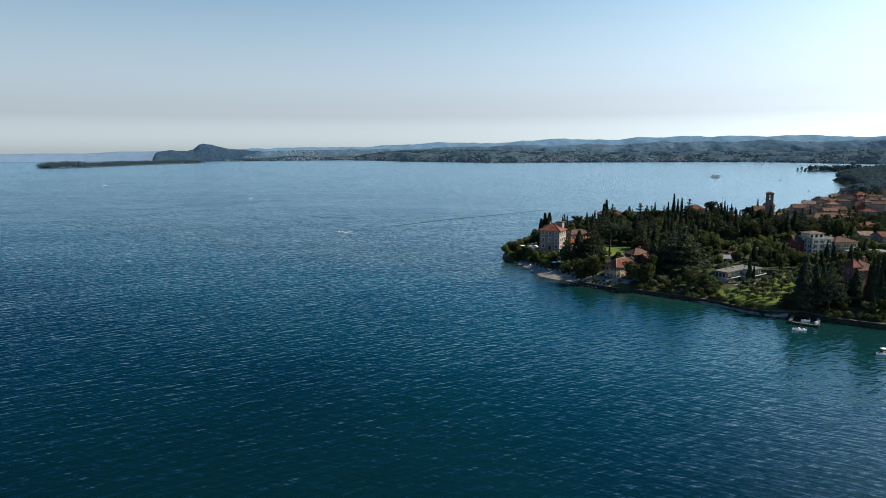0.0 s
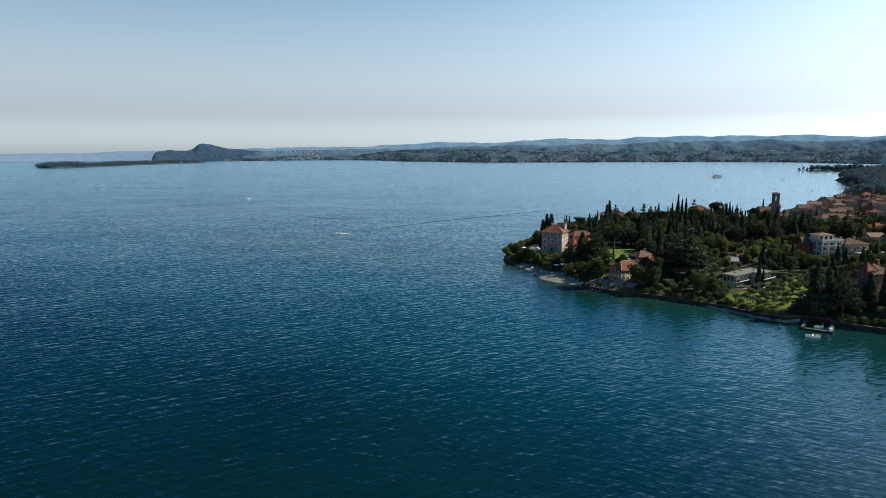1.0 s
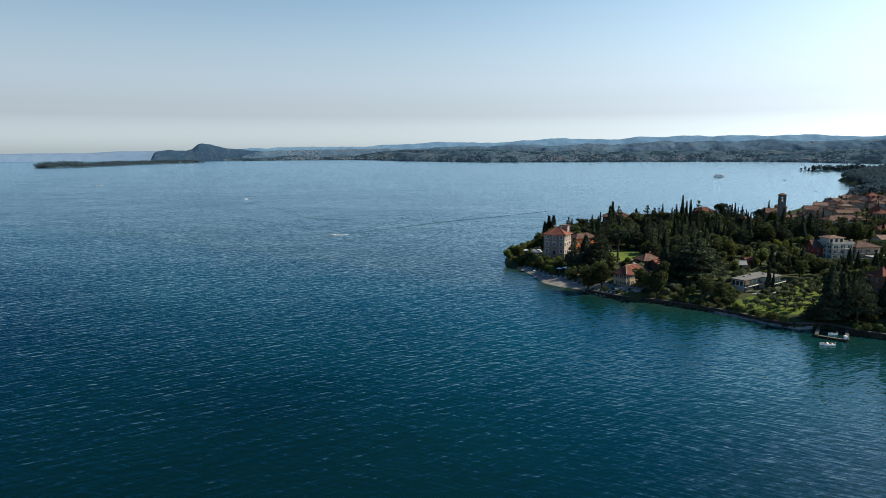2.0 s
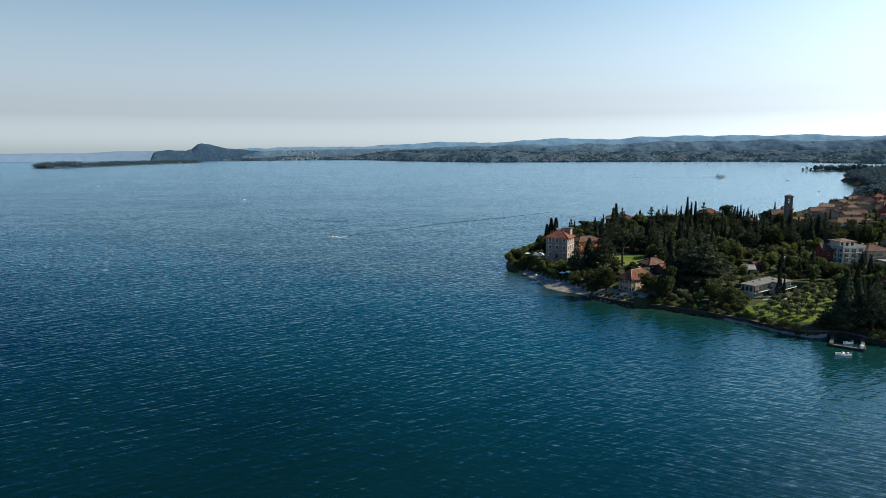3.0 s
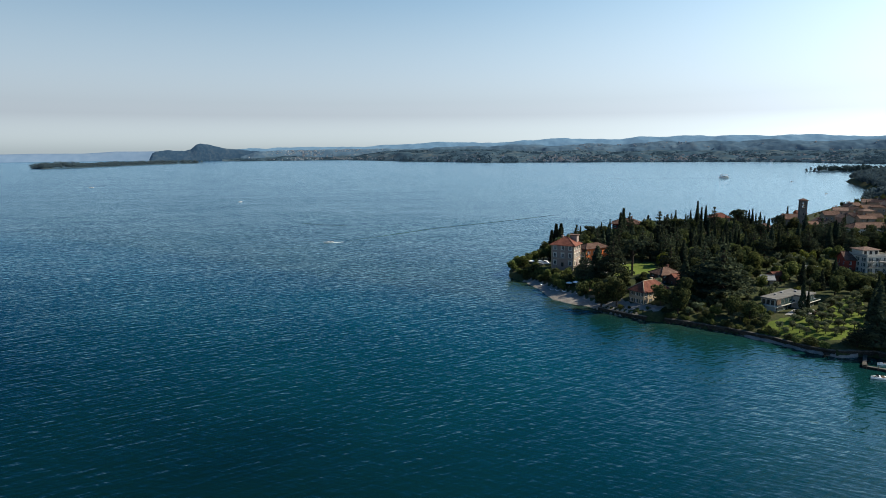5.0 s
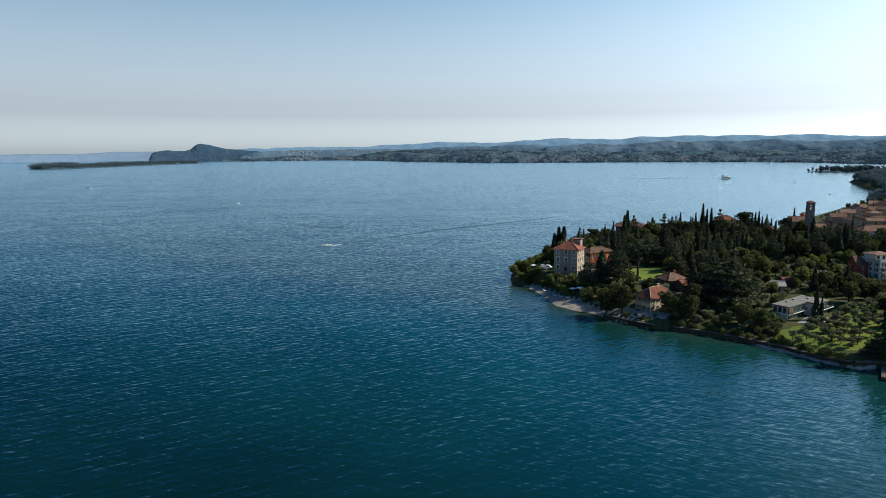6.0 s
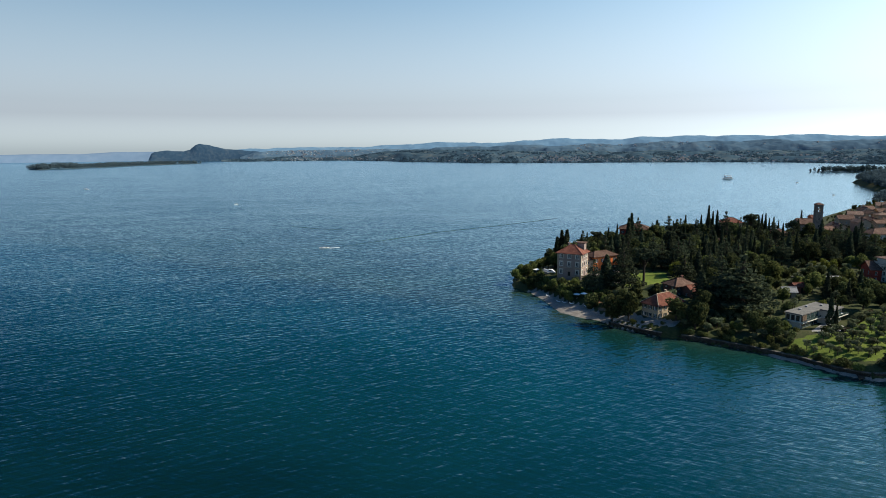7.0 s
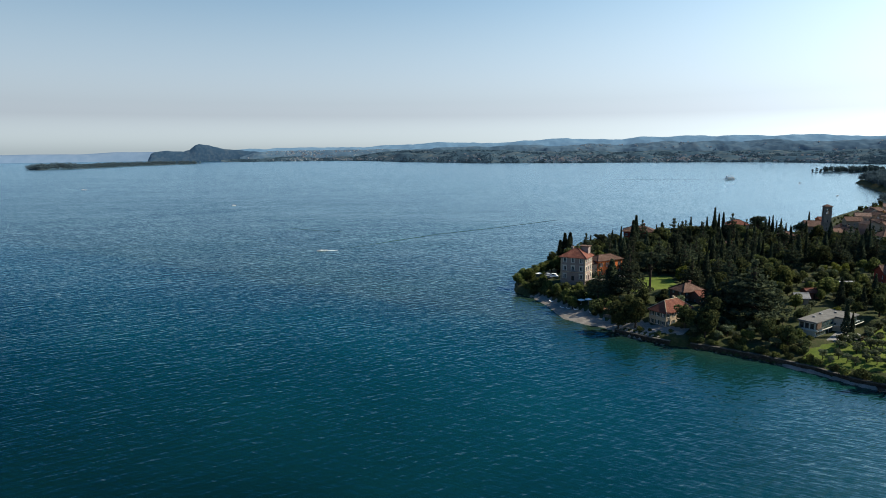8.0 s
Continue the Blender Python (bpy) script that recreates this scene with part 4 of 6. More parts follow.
def make_fir(seed):
    rng = np.random.default_rng(seed)
    h, n = 18.0, 1500
    z = rng.random(n) ** 1.2
    a = rng.uniform(0, 2 * np.pi, n)
    steps = 0.75 + 0.25 * np.abs(np.sin(z * 22))
    r = 3.6 * (1 - z) ** 0.8 * steps * (1 + 0.18 * np.sin(a * 4 + seed + z * 8)) * rng.uniform(0.55, 1.05, n)
    pts = np.stack([r * np.cos(a), r * np.sin(a), 1.5 + z * (h - 1.5) - r * 0.15], 1)
    nrm = np.stack([np.cos(a), np.sin(a), np.full(n, 0.6)], 1)
    return tree("conifer", "tall dark green cone-shaped conifer", "conifer", trunk_bm(rng, h * 0.8, 0.35, []), leaf_mesh("crown", pts, nrm, 0.6, rng, 0.6, 0.5), L_CEDAR)


def make_round(seed, mat, label, n=1500, count=17, name="tree"):
    rng = np.random.default_rng(seed)
    h, spec = 10.0, []
    for k in range(count):
        v = rng.normal(0, 1, 3)
        v /= np.linalg.norm(v)
        c = np.array([0, 0, 5.4]) + v * [2.6, 2.6, 3.1] * rng.uniform(0.5, 1.18)
        s = rng.uniform(0.8, 1.9)
        spec.append((tuple(c), (s, s, s * 0.85)))
    spec.append(((0, 0, 5.2), (2.4, 2.4, 3.4)))
    pts, nrm = lobes(rng, spec, n)
    limbs = [s[0] for s in spec[:6]]
    return tree(name, label, "tree", trunk_bm(rng, 5.5, 0.28, limbs), leaf_mesh("crown", pts, nrm, 0.44, rng, 0.7, 0.9), mat)


def make_pine(seed):
    rng = np.random.default_rng(seed)
    h, spec = 17.0, []
    for k in range(13):
        a, rr = rng.uniform(0, 6.28), rng.uniform(0.5, 3.8)
        spec.append(((rr * math.cos(a), rr * math.sin(a), rng.uniform(11.0, 16.0) - rr * 0.3), (rng.uniform(1.2, 2.2),) * 2 + (rng.uniform(0.6, 1.1),)))
    pts, nrm = lobes(rng, spec, 1500)
    return tree("pine", "tall open pine with bare trunk and clumped crown", "pine", trunk_bm(rng, 15.5, 0.36, [s[0] for s in spec]), leaf_mesh("crown", pts, nrm, 0.45, rng), L_CEDAR)


def make_olive(seed):
    rng = np.random.default_rng(seed)
    spec = []
    for k in range(8):
        a, rr = rng.uniform(0, 6.28), rng.uniform(0.3, 1.4)
        spec.append(((rr * math.cos(a), rr * math.sin(a), rng.uniform(2.0, 3.7)), (rng.uniform(0.6, 1.0),) * 2 + (rng.uniform(0.5, 0.8),)))
    pts, nrm = lobes(rng, spec, 650)
    return tree("olive_tree", "small silvery grey-green olive tree", "olive tree", trunk_bm(rng, 2.6, 0.16, [s[0] for s in spec[:5]]), leaf_mesh("crown", pts, nrm, 0.24, rng), L_OLIVE)


def make_bush(seed, mat, label):
    rng = np.random.default_rng(seed)
    spec = [((rng.uniform(-1, 1), rng.uniform(-1, 1), rng.uniform(0.6, 1.6)), (rng.uniform(0.6, 1.1),) * 3) for k in range(7)]
    pts, nrm = lobes(rng, spec, 520)
    return tree("bush", label, "bush", trunk_bm(rng, 1.4, 0.08, [s[0] for s in spec[:4]], 0.1), leaf_mesh("crown", pts, nrm, 0.24, rng), mat)


class Kind:
    """A kind of tree with a few builds of it; the first few plantings are those builds, the rest copies."""

    def __init__(self, builds, height, width):
        self.builds, self.height, self.width, self.count, self.rnd = builds, height, width, 0, random.Random(height * 7 + width)

    def plant(self, x, y, h, w=None, z=None, group=""):
        k = self.count % len(self.builds)
        z = gz(x, y) - 0.1 if z is None else z
        sz = h / self.height
        sx = (w / self.width) if w else sz * self.rnd.uniform(0.85, 1.15)
        m = pose(x, y, z, 0, 0, self.rnd.uniform(0, 360)) @ Matrix.Diagonal((sx, sx, sz, 1))
        if self.count < len(self.builds):
            ob = self.builds[k]
            ob.matrix_basis = m
        else:
            src = self.builds[k]
            keep, src.scale = src.scale.copy(), (1, 1, 1)
            ob = copy_thing(src, m)
            src.scale = keep
        if group:
            ob["group"] = group
        self.count += 1
        planted.append((x, y, (w or self.width * sx) / 2))
        return ob


planted = []
CYPRESS = Kind([make_cypress(k) for k in (1, 2, 3)], 16.0, 2.4)
CEDAR = Kind([make_cedar(11), make_cedar(12, 20, 7.0), make_cedar(13, 20, 8.5)], 20.0, 16.0)
FIR = Kind([make_fir(21), make_fir(22)], 18.0, 7.0)
PINE = Kind([make_pine(31)], 17.0, 9.0)
DARK = Kind([make_round(k, L_DARK, "dense dark green broadleaf tree") for k in (41, 42, 43)], 10.0, 8.0)
GREEN = Kind([make_round(k, L_GREEN, "fresh green broadleaf garden tree", 1400, name="leafy_tree") for k in (51, 52)], 10.0, 8.0)
YELLOW = Kind([make_round(k, L_YELLOW, "yellow-green leafy tree in sunlight", 1100, 9, "small_tree") for k in (61,)], 10.0, 8.0)
OLIVE = Kind([make_olive(k) for k in (71, 72, 73)], 4.4, 4.0)
BUSH = Kind([make_bush(81, L_DARK, "rounded dark green garden shrub"), make_bush(82, L_GREEN, "bright green garden shrub in sun"), make_bush(83, L_DARK, "rounded dark green garden shrub")], 2.4, 3.4)

for x, y, h in [(83, 420, 16), (109.8, 455, 16.3), (158, 470, 18.9), (164.1, 468, 16.1), (166.5, 466, 18.7), (166.5, 455, 24.9),
                (170.5, 458, 21), (174.1, 460, 21.8), (184.1, 440.6, 17), (203.1, 465, 16.3), (207.7, 470, 17.6), (209.9, 470, 18.3), (209.8, 465, 15.4), (214.2, 468, 16.2),
                (215.8, 465, 13.8), (221.6, 470, 11.7), (200.1, 430, 14.9), (244.3, 490, 18.5), (377.7, 600, 11), (381.3, 602, 9)]:
    CYPRESS.plant(x, y, h, max(2.2, h * 0.15), group="cypresses of the park")
for x, y, h, w in [(65.6, 404, 19.9, 6.0), (69, 407, 19.6, 6.2), (62.9, 402.5, 16.7, 5.4), (67.5, 402.5, 17.5, 5.4), (152.3, 402.7, 17.5, 3), (154.2, 398.4, 16.4, 3), (114.1, 440, 23.3, 5.5), (111.9, 438, 20.8, 5), (138.2, 280.2, 12.9, 2.6), (139.8, 279.4, 8.9, 1.7)]:
    CYPRESS.plant(x, y, h, w)
for x, y, h in [(163.7, 238.2, 16.9), (164.8, 237.9, 20), (166.6, 238, 21), (168, 237.6, 20.4), (169.7, 237.7, 21.7), (171.3, 238, 20.6), (173.2, 238.2, 20), (175.5, 239, 20), (178, 239, 19)]:
    CYPRESS.plant(x, y, h, 2.8, group="cypress row beside the shore")
for x, y, h, w in [(179.6, 460, 21.3, 13), (145.5, 465, 19.1, 13), (121.1, 450, 19.9, 10), (115.6, 300, 22.9, 24), (111.3, 308.2, 18.5, 15),                    (151.6, 242.3, 19, 12), (137.8, 246.4, 8.3, 8), (148.9, 460, 17, 12), (79.7, 334.4, 21.8, 14)]:
    CEDAR.plant(x, y, h, w)
for x, y, h, w in [(74.9, 344.1, 15.3, 10), (143.5, 245.9, 20.9, 10), (148.7, 247.3, 16.6, 9), (157.8, 246.8, 12.7, 8), (164, 246, 12.5, 8), (134.6, 455, 17, 8), (105.4, 312.8, 13.3, 9)]:
    FIR.plant(x, y, h, w)
PINE.plant(196.2, 462, 21.2, 9)
PINE.plant(91.2, 342, 19.5, 12)
for x, y, h, w in [(67.5, 304.8, 12.5, 9), (73.2, 302.3, 12.4, 9.5), (89.7, 297, 10.5, 8), (93.9, 288.6, 11.5, 8.5), (96.5, 291.4, 13.6, 9)]:
    DARK.plant(x, y, h, w)
for x, y, h in [(38.6, 381, 7.2), (41.5, 386, 8.1), (44.5, 384, 8), (48, 392, 7.4), (51.6, 396, 7.7), (55.3, 400, 7.6), (58.8, 404, 7.7), (60.9, 399, 9), (62.7, 395, 10), (83.2, 402, 10)]:
    GREEN.plant(x, y, h, h * 0.95)
for x, y, h in [(71.6, 398, 15.5), (67.7, 393, 14), (99.5, 430, 13.1), (107.3, 440, 12.7), (124.4, 445, 12.9), (129.4, 450, 15.2), (136.1, 452, 16.1), (152.7, 462, 15.7), (156.3, 455, 13.5), (165.2, 455, 15.7), (183.2, 455, 15.3),
                (184.8, 450, 12.1), (217.8, 455, 11), (218.8, 450, 9.7), (118.3, 420, 13.6), (222.1, 440, 9), (232.5, 440, 9.9), (242.5, 445, 9.9), (217, 425, 9.1), (225.1, 430, 7.8)]:
    DARK.plant(x, y, h, min(h * 0.85, 11))
for x, y, h in [(184.5, 361.7, 6.8), (188.9, 363, 6.3), (114.3, 349.7, 8.5), (125.5, 311.6, 7.7), (109.5, 355.4, 8.4), (89.6, 410, 8.9)]:
    YELLOW.plant(x, y, h, h * 0.7)
for x, y, h in [(154.5, 320.2, 9.9), (159.4, 321.6, 8), (145.6, 335.1, 11.7), (198.1, 356.6, 10.3), (198.5, 363.9, 8), (151.4, 325.6, 6.8), (135.8, 307.3, 7.1), (156.1, 366.6, 6.3), (131.4, 368.8, 8.7), (134.3, 395.3, 7.8),
                (53.4, 356.4, 6.2), (55.5, 344.7, 7.6), (56.2, 335.3, 6.6)]:
    GREEN.plant(x, y, h, h * 0.8)
for x, y, h in [(47, 369.5, 5.4), (51.4, 366.4, 4.1), (60.6, 341.2, 4.8), (68.6, 358.9, 3.2), (70.4, 346.3, 4), (64.5, 326.8, 5), (69.9, 328, 4.4), (61.2, 353.7, 4.6), (57.5, 361, 3.8), (64.5, 359, 3.0)]:
    BUSH.plant(x, y, h)
BLOCKED = [(92, 335, 9), (58, 358, 10), (66, 354, 9), (50, 372, 9), (54, 385, 5), (56, 379, 5), (67, 373, 12), (62, 361, 7), (72, 360, 7), (82, 381, 11), (80, 370, 6), (88, 305, 11), (101, 329, 8), (106, 324, 6), (171, 256, 9), (124, 466, 12), (190, 476, 7), (207, 445, 8), (163, 424, 6), (142, 315, 6), (150, 322, 5), (173, 335, 5), (195, 338, 9), (189, 325, 9),
           (199, 332, 11), (211, 333, 11), (200, 321, 8), (212, 321, 8), (268, 436, 17), (278, 406, 11), (250, 371, 8), (256, 359, 9), (220, 323, 11), (130, 285, 9), (140, 287, 11), (150, 290, 8), (136, 279, 6), (141, 281, 6), (238, 461, 6), (240, 480, 13), (76, 350, 9), (88, 367, 8), (98, 338, 7), (84, 357, 6)]


def free(x, y, r):
    if any((x - a) ** 2 + (y - b) ** 2 < c * c for a, b, c in BLOCKED):
        return False
    p = (np.array(x), np.array(y))
    if inland(*p, LAWN_SLOPE) > -1 or inland(*p, LAWN_PARK) > -1 or inland(*p, BEACH) > -2:
        return False
    return all((x - a) ** 2 + (y - b) ** 2 > (0.70 * (r + c)) ** 2 for a, b, c in planted)


rnd = random.Random(5)
# park woods between the villa and the village
for n in range(4600):
    x, y = rnd.uniform(60, 440), rnd.uniform(255, 620)
    if x > 0.73 * y + 3:
        continue
    d = float(inland(np.array(x), np.array(y)))
    if d < 9:
        continue
    park = y > 372 or (x < 150 and y > 335)
    village = x > 225 and y > 485
    if village and rnd.random() < 0.5:
        continue
    u = rnd.random()
    if park and not village:
        kind, h, w = (DARK, rnd.uniform(9, 14), 0) if u < 0.34 else (FIR, rnd.uniform(11, 16.5), 0) if u < 0.44 else (GREEN, rnd.uniform(6, 10), 0) if u < 0.56 else (CEDAR, rnd.uniform(12, 17), rnd.uniform(9, 13)) if u < 0.86 else (PINE, rnd.uniform(12, 16), 0) if u < 0.9 else (CYPRESS, rnd.uniform(11, 16), 2.4)
    elif village:
        kind, h, w = (GREEN, rnd.uniform(4, 6), 0) if u < 0.6 else (DARK, rnd.uniform(4, 7), 0)
    else:
        kind, h, w = (DARK, rnd.uniform(5, 10), 0) if u < 0.34 else (GREEN, rnd.uniform(4, 8), 0) if u < 0.46 else (OLIVE, rnd.uniform(3.5, 5.5), 0) if u < 0.9 else (YELLOW, rnd.uniform(4, 6), 0)
    if x > 232 and y > 425:                   # low gardens before the village
        h, w = h * 0.55, w * 0.55
    w = w or h * kind.width / kind.height
    if free(x, y, w / 2):
        kind.plant(x, y, h, w)
# trees between the village houses
for n in range(420):
    x, y = rnd.uniform(245, 470), rnd.uniform(490, 760)
    if 0.6 * y - 10 < x < 0.74 * y + 4 and inland(np.array(x), np.array(y)) > 12:
        u = rnd.random()
        kind, h = (DARK, rnd.uniform(4, 7)) if u < 0.5 else (GREEN, rnd.uniform(3.5, 6)) if u < 0.88 else (CYPRESS, rnd.uniform(8, 12))
        w = h * kind.width / kind.height
        if free(x, y, w / 2) and all((x - a) ** 2 + (y - b) ** 2 > (5.5 + w / 3) ** 2 for a, b in HOMES):
            kind.plant(x, y, h, w)
# gardens to the right of the dock
for n in range(900):
    x, y = rnd.uniform(150, 240), rnd.uniform(205, 330)
    if x > 0.73 * y + 3:
        continue
    if inland(np.array(x), np.array(y)) < 5:
        continue
    u = rnd.random()
    kind, h = (DARK, rnd.uniform(5, 9)) if u < 0.5 else (FIR, rnd.uniform(8, 12)) if u < 0.65 else (GREEN, rnd.uniform(4, 7)) if u < 0.85 else (OLIVE, rnd.uniform(3.5, 5))
    w = h * kind.width / kind.height
    if free(x, y, w / 2):
        kind.plant(x, y, h, w)
# olives on the sloping lawn
for n in range(420):
    x, y = rnd.uniform(116, 168), rnd.uniform(252, 292)
    p = (np.array(x), np.array(y))
    if inland(*p, LAWN_SLOPE) > 1.0 and all((x - a) ** 2 + (y - b) ** 2 > 6 for a, b, c in planted) and (x - 121.2) * 0.51 - (y - 270.4) * 0.86 > 5.5:
        OLIVE.plant(x, y, rnd.uniform(2.6, 4.4), group="olives on the lawn")
# olives and shrubs in the garden between the lake house and the modern house
GARDEN = [(88, 290), (96, 285.5), (108, 275.5), (117, 266), (121, 272), (127, 280), (122, 292), (108, 300), (96, 300)]
for n in range(420):
    x, y = rnd.uniform(88, 128), rnd.uniform(264, 302)
    if inland(np.array(x), np.array(y), GARDEN) < 0.5 or any((x - a) ** 2 + (y - b) ** 2 < (1.1 + min(c, 2.2)) ** 2 * 0.6 for a, b, c in planted):
        continue
    u = rnd.random()
    if u < 0.5:
        OLIVE.plant(x, y, rnd.uniform(2.8, 4.6), group="garden olives")
    elif u < 0.88:
        BUSH.plant(x, y, rnd.uniform(1.4, 3.2))
    else:
        GREEN.plant(x, y, rnd.uniform(4, 5.5))
# shrubs along the shore and round the villa
for n in range(700):
    x, y = rnd.uniform(36, 165), rnd.uniform(225, 412)
    d = float(inland(np.array(x), np.array(y)))
    if not 2.0 < d < 26 or (y > 300 and x > 75 and y < 300 + 8):
        continue
    p = (np.array(x), np.array(y))
    if inland(*p, BEACH) > 0.5 or inland(*p, LAWN_SLOPE) > -0.5 or inland(*p, LAWN_PARK) > 0 or any((x - a) ** 2 + (y - b) ** 2 < (c - 1.5) ** 2 for a, b, c in BLOCKED):
        continue
    h = rnd.uniform(1.6, 4.2) if y > 335 else rnd.uniform(1.2, 3.0)
    if all((x - a) ** 2 + (y - b) ** 2 > (0.5 * (h * 0.7 + min(c, 2.5))) ** 2 for a, b, c in planted):
        BUSH.plant(x, y, h)

# shrubs on the bank behind the beach
for x, y in along([(39.5, 377), (42, 371), (46, 368.5), (51, 360), (55, 349), (59, 338)], 2.0):
    BUSH.plant(x + rnd.uniform(-0.4, 1.4), y + rnd.uniform(-0.8, 0.8), rnd.uniform(1.8, 3.6))


# plants hanging over the sea walls
for pts in ([(88, 287.5), (94, 284.6), (107.5, 273.4), (117, 263), (124, 252), (130, 246.5)], [(143, 246), (151, 235), (163, 226.4), (178, 219)]):
    for x, y in along(pts, 2.6):
        if rnd.random() < 0.85:
            BUSH.plant(x + rnd.uniform(-1.0, 0.8), y + rnd.uniform(-0.9, 1.0), rnd.uniform(1.3, 2.8), group="shrubs along the sea wall")


def rock(seed):
    rng = random.Random(seed)
    bm = bmesh.new()
    bmesh.ops.create_icosphere(bm, subdivisions=2, radius=0.6)
    for v in bm.verts:
        v.co *= 1 + 0.35 * noise.noise(v.co * 1.6 + Vector((seed * 3.1, 0, 0)))
        v.co.z *= 0.6
    me = bpy.data.meshes.new("rock")
    bm.to_mesh(me)
    bm.free()
    return me


rocks = [rock(k) for k in range(4)]
for pts, step, chance in (([(107.5, 271), (117, 260.4), (124, 249.3), (129.5, 243.6)], 1.1, 0.8), ([(67, 303.6), (75, 294.6), (82, 288)], 1.4, 0.6), ([(88, 285), (94, 282), (107, 270.8)], 1.6, 0.4)):
    for x, y in along(pts, step):
        if rnd.random() < chance:
            ob = meshed("rock", rocks[rnd.randrange(4)], COPING)
            sc = rnd.uniform(0.5, 1.3)
            ob.matrix_basis = pose(x + rnd.uniform(-0.9, 0.3), y + rnd.uniform(-0.9, 0.3), -0.05, 0, 0, rnd.uniform(0, 360)) @ Matrix.Diagonal((sc, sc, sc * 0.8, 1))
            tagged(ob, "grey shore rock below the sea wall", "rock", "shore rocks")


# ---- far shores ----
# distance haze is mixed into these base colours as extra blue
FAR_HILL = surface("hazy_woods_and_fields", (0.028, 0.054, 0.080, 1), (0.040, 0.070, 0.094, 1), (0.086, 0.104, 0.110, 1), 0.008, 0.035, 0.95, 0.4, 8.0, spec=0.0)
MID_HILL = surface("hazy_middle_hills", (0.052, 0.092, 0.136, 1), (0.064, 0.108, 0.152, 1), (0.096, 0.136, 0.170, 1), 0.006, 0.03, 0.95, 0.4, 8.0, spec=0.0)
FAR_RIDGE = surface("haze_blue_ridges", (0.050, 0.096, 0.148, 1), (0.064, 0.114, 0.166, 1), (0.086, 0.136, 0.182, 1), 0.004, 0.02, 0.95, 0.2, 8.0, spec=0.0)
FAR_HEAD = surface("hazy_rocky_headland", (0.013, 0.027, 0.044, 1), (0.022, 0.040, 0.060, 1), (0.048, 0.063, 0.074, 1), 0.008, 0.05, 0.95, 0.4, 8.0, spec=0.0)
FAR_STRIP = surface("haze_pale_far_shore", (0.080, 0.120, 0.178, 1), (0.094, 0.136, 0.196, 1), (0.112, 0.152, 0.206, 1), 0.003, 0.02, 0.95, 0.1, 5.0, spec=0.0)

for far_mat, glow in ((FAR_RIDGE, (0.040, 0.070, 0.102, 1)), (FAR_HEAD, (0.011, 0.024, 0.043, 1)), (FAR_STRIP, (0.021, 0.035, 0.05, 1))):      # haze over the farthest land, added as emission though nothing there gives light
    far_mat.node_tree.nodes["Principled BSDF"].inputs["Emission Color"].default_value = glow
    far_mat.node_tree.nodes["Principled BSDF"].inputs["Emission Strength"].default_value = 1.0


def polar_land(name, az0, az1, shore, crest, mat, label, depth, bumpy=8.0, steps=260, rings=24, base=0.0, relief=160.0):
    """Land seen across the water: rises from its shore radius to a crest line. shore, crest: (azimuth, radius) and (azimuth, height)."""
    az = np.linspace(az0, az1, steps)
    rs = np.interp(az, [p[0] for p in shore], [p[1] for p in shore])
    hs = np.interp(az, [p[0] for p in crest], [p[1] for p in crest])
    verts, m = [], rings
    for i in range(steps):
        s, c = math.sin(radians(az[i])), math.cos(radians(az[i]))
        for j in range(m):
            f = j / (m - 1)
            r = rs[i] + depth * f
            up = math.sin(min(1.0, f * 1.15) * math.pi / 2) ** 0.8
            nz = noise.fractal(Vector((s * r / relief, c * r / relief, 3.0)), 1.0, 2.0, 4)
            z = base + (hs[i] - base) * up + bumpy * nz * min(1, 4 * f) * (1 - 0.6 * f) if f > 0 else base - 2.0
            verts.append((s * r, 36 + c * r, z))
    faces = [(i * m + j, (i + 1) * m + j, (i + 1) * m + j + 1, i * m + j + 1) for i in range(steps - 1) for j in range(m - 1)]
    me = bpy.data.meshes.new(name)
    me.from_pydata(verts, [], faces)
    return tagged(meshed(name, me, mat, None, "", True), label, "hills", kind="structure")


polar_land("far_shore", -36, -19, [(-36, 4800), (-19, 4800)], [(-36, 47), (-32.6, 52), (-29.2, 50), (-27, 62), (-24.4, 62), (-21.4, 60), (-19, 60)], FAR_STRIP, "haze-pale distant shore across the lake", 100, 2.0, 120, 6)
polar_land("far_ridge", -19, 42, [(-19, 4620), (42, 4600)], [(-18.7, 66), (-15, 81), (-11.6, 88), (-8.2, 82), (-4.2, 97), (-0.2, 116), (3.4, 106), (5.9, 113), (7.4, 128), (9.6, 139), (12.7, 133), (15.6, 127), (17.9, 145), (20.1, 148), (24, 150), (26.9, 143), (28.5, 148), (31.5, 140), (34.6, 133), (42, 140)], FAR_RIDGE, "haze-blue wooded ridge along the horizon", 330, 24.0, 700, 30, relief=210.0)
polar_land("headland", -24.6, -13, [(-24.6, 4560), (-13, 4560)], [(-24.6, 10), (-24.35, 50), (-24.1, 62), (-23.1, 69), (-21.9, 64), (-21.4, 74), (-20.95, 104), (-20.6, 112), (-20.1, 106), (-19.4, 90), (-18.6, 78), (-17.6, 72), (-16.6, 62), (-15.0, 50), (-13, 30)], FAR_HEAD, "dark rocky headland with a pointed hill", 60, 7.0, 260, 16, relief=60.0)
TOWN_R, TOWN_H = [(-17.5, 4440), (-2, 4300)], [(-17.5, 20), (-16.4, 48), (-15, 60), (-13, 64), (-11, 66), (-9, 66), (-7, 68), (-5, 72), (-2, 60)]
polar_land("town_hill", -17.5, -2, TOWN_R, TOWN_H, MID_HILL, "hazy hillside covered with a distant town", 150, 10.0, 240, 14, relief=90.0)
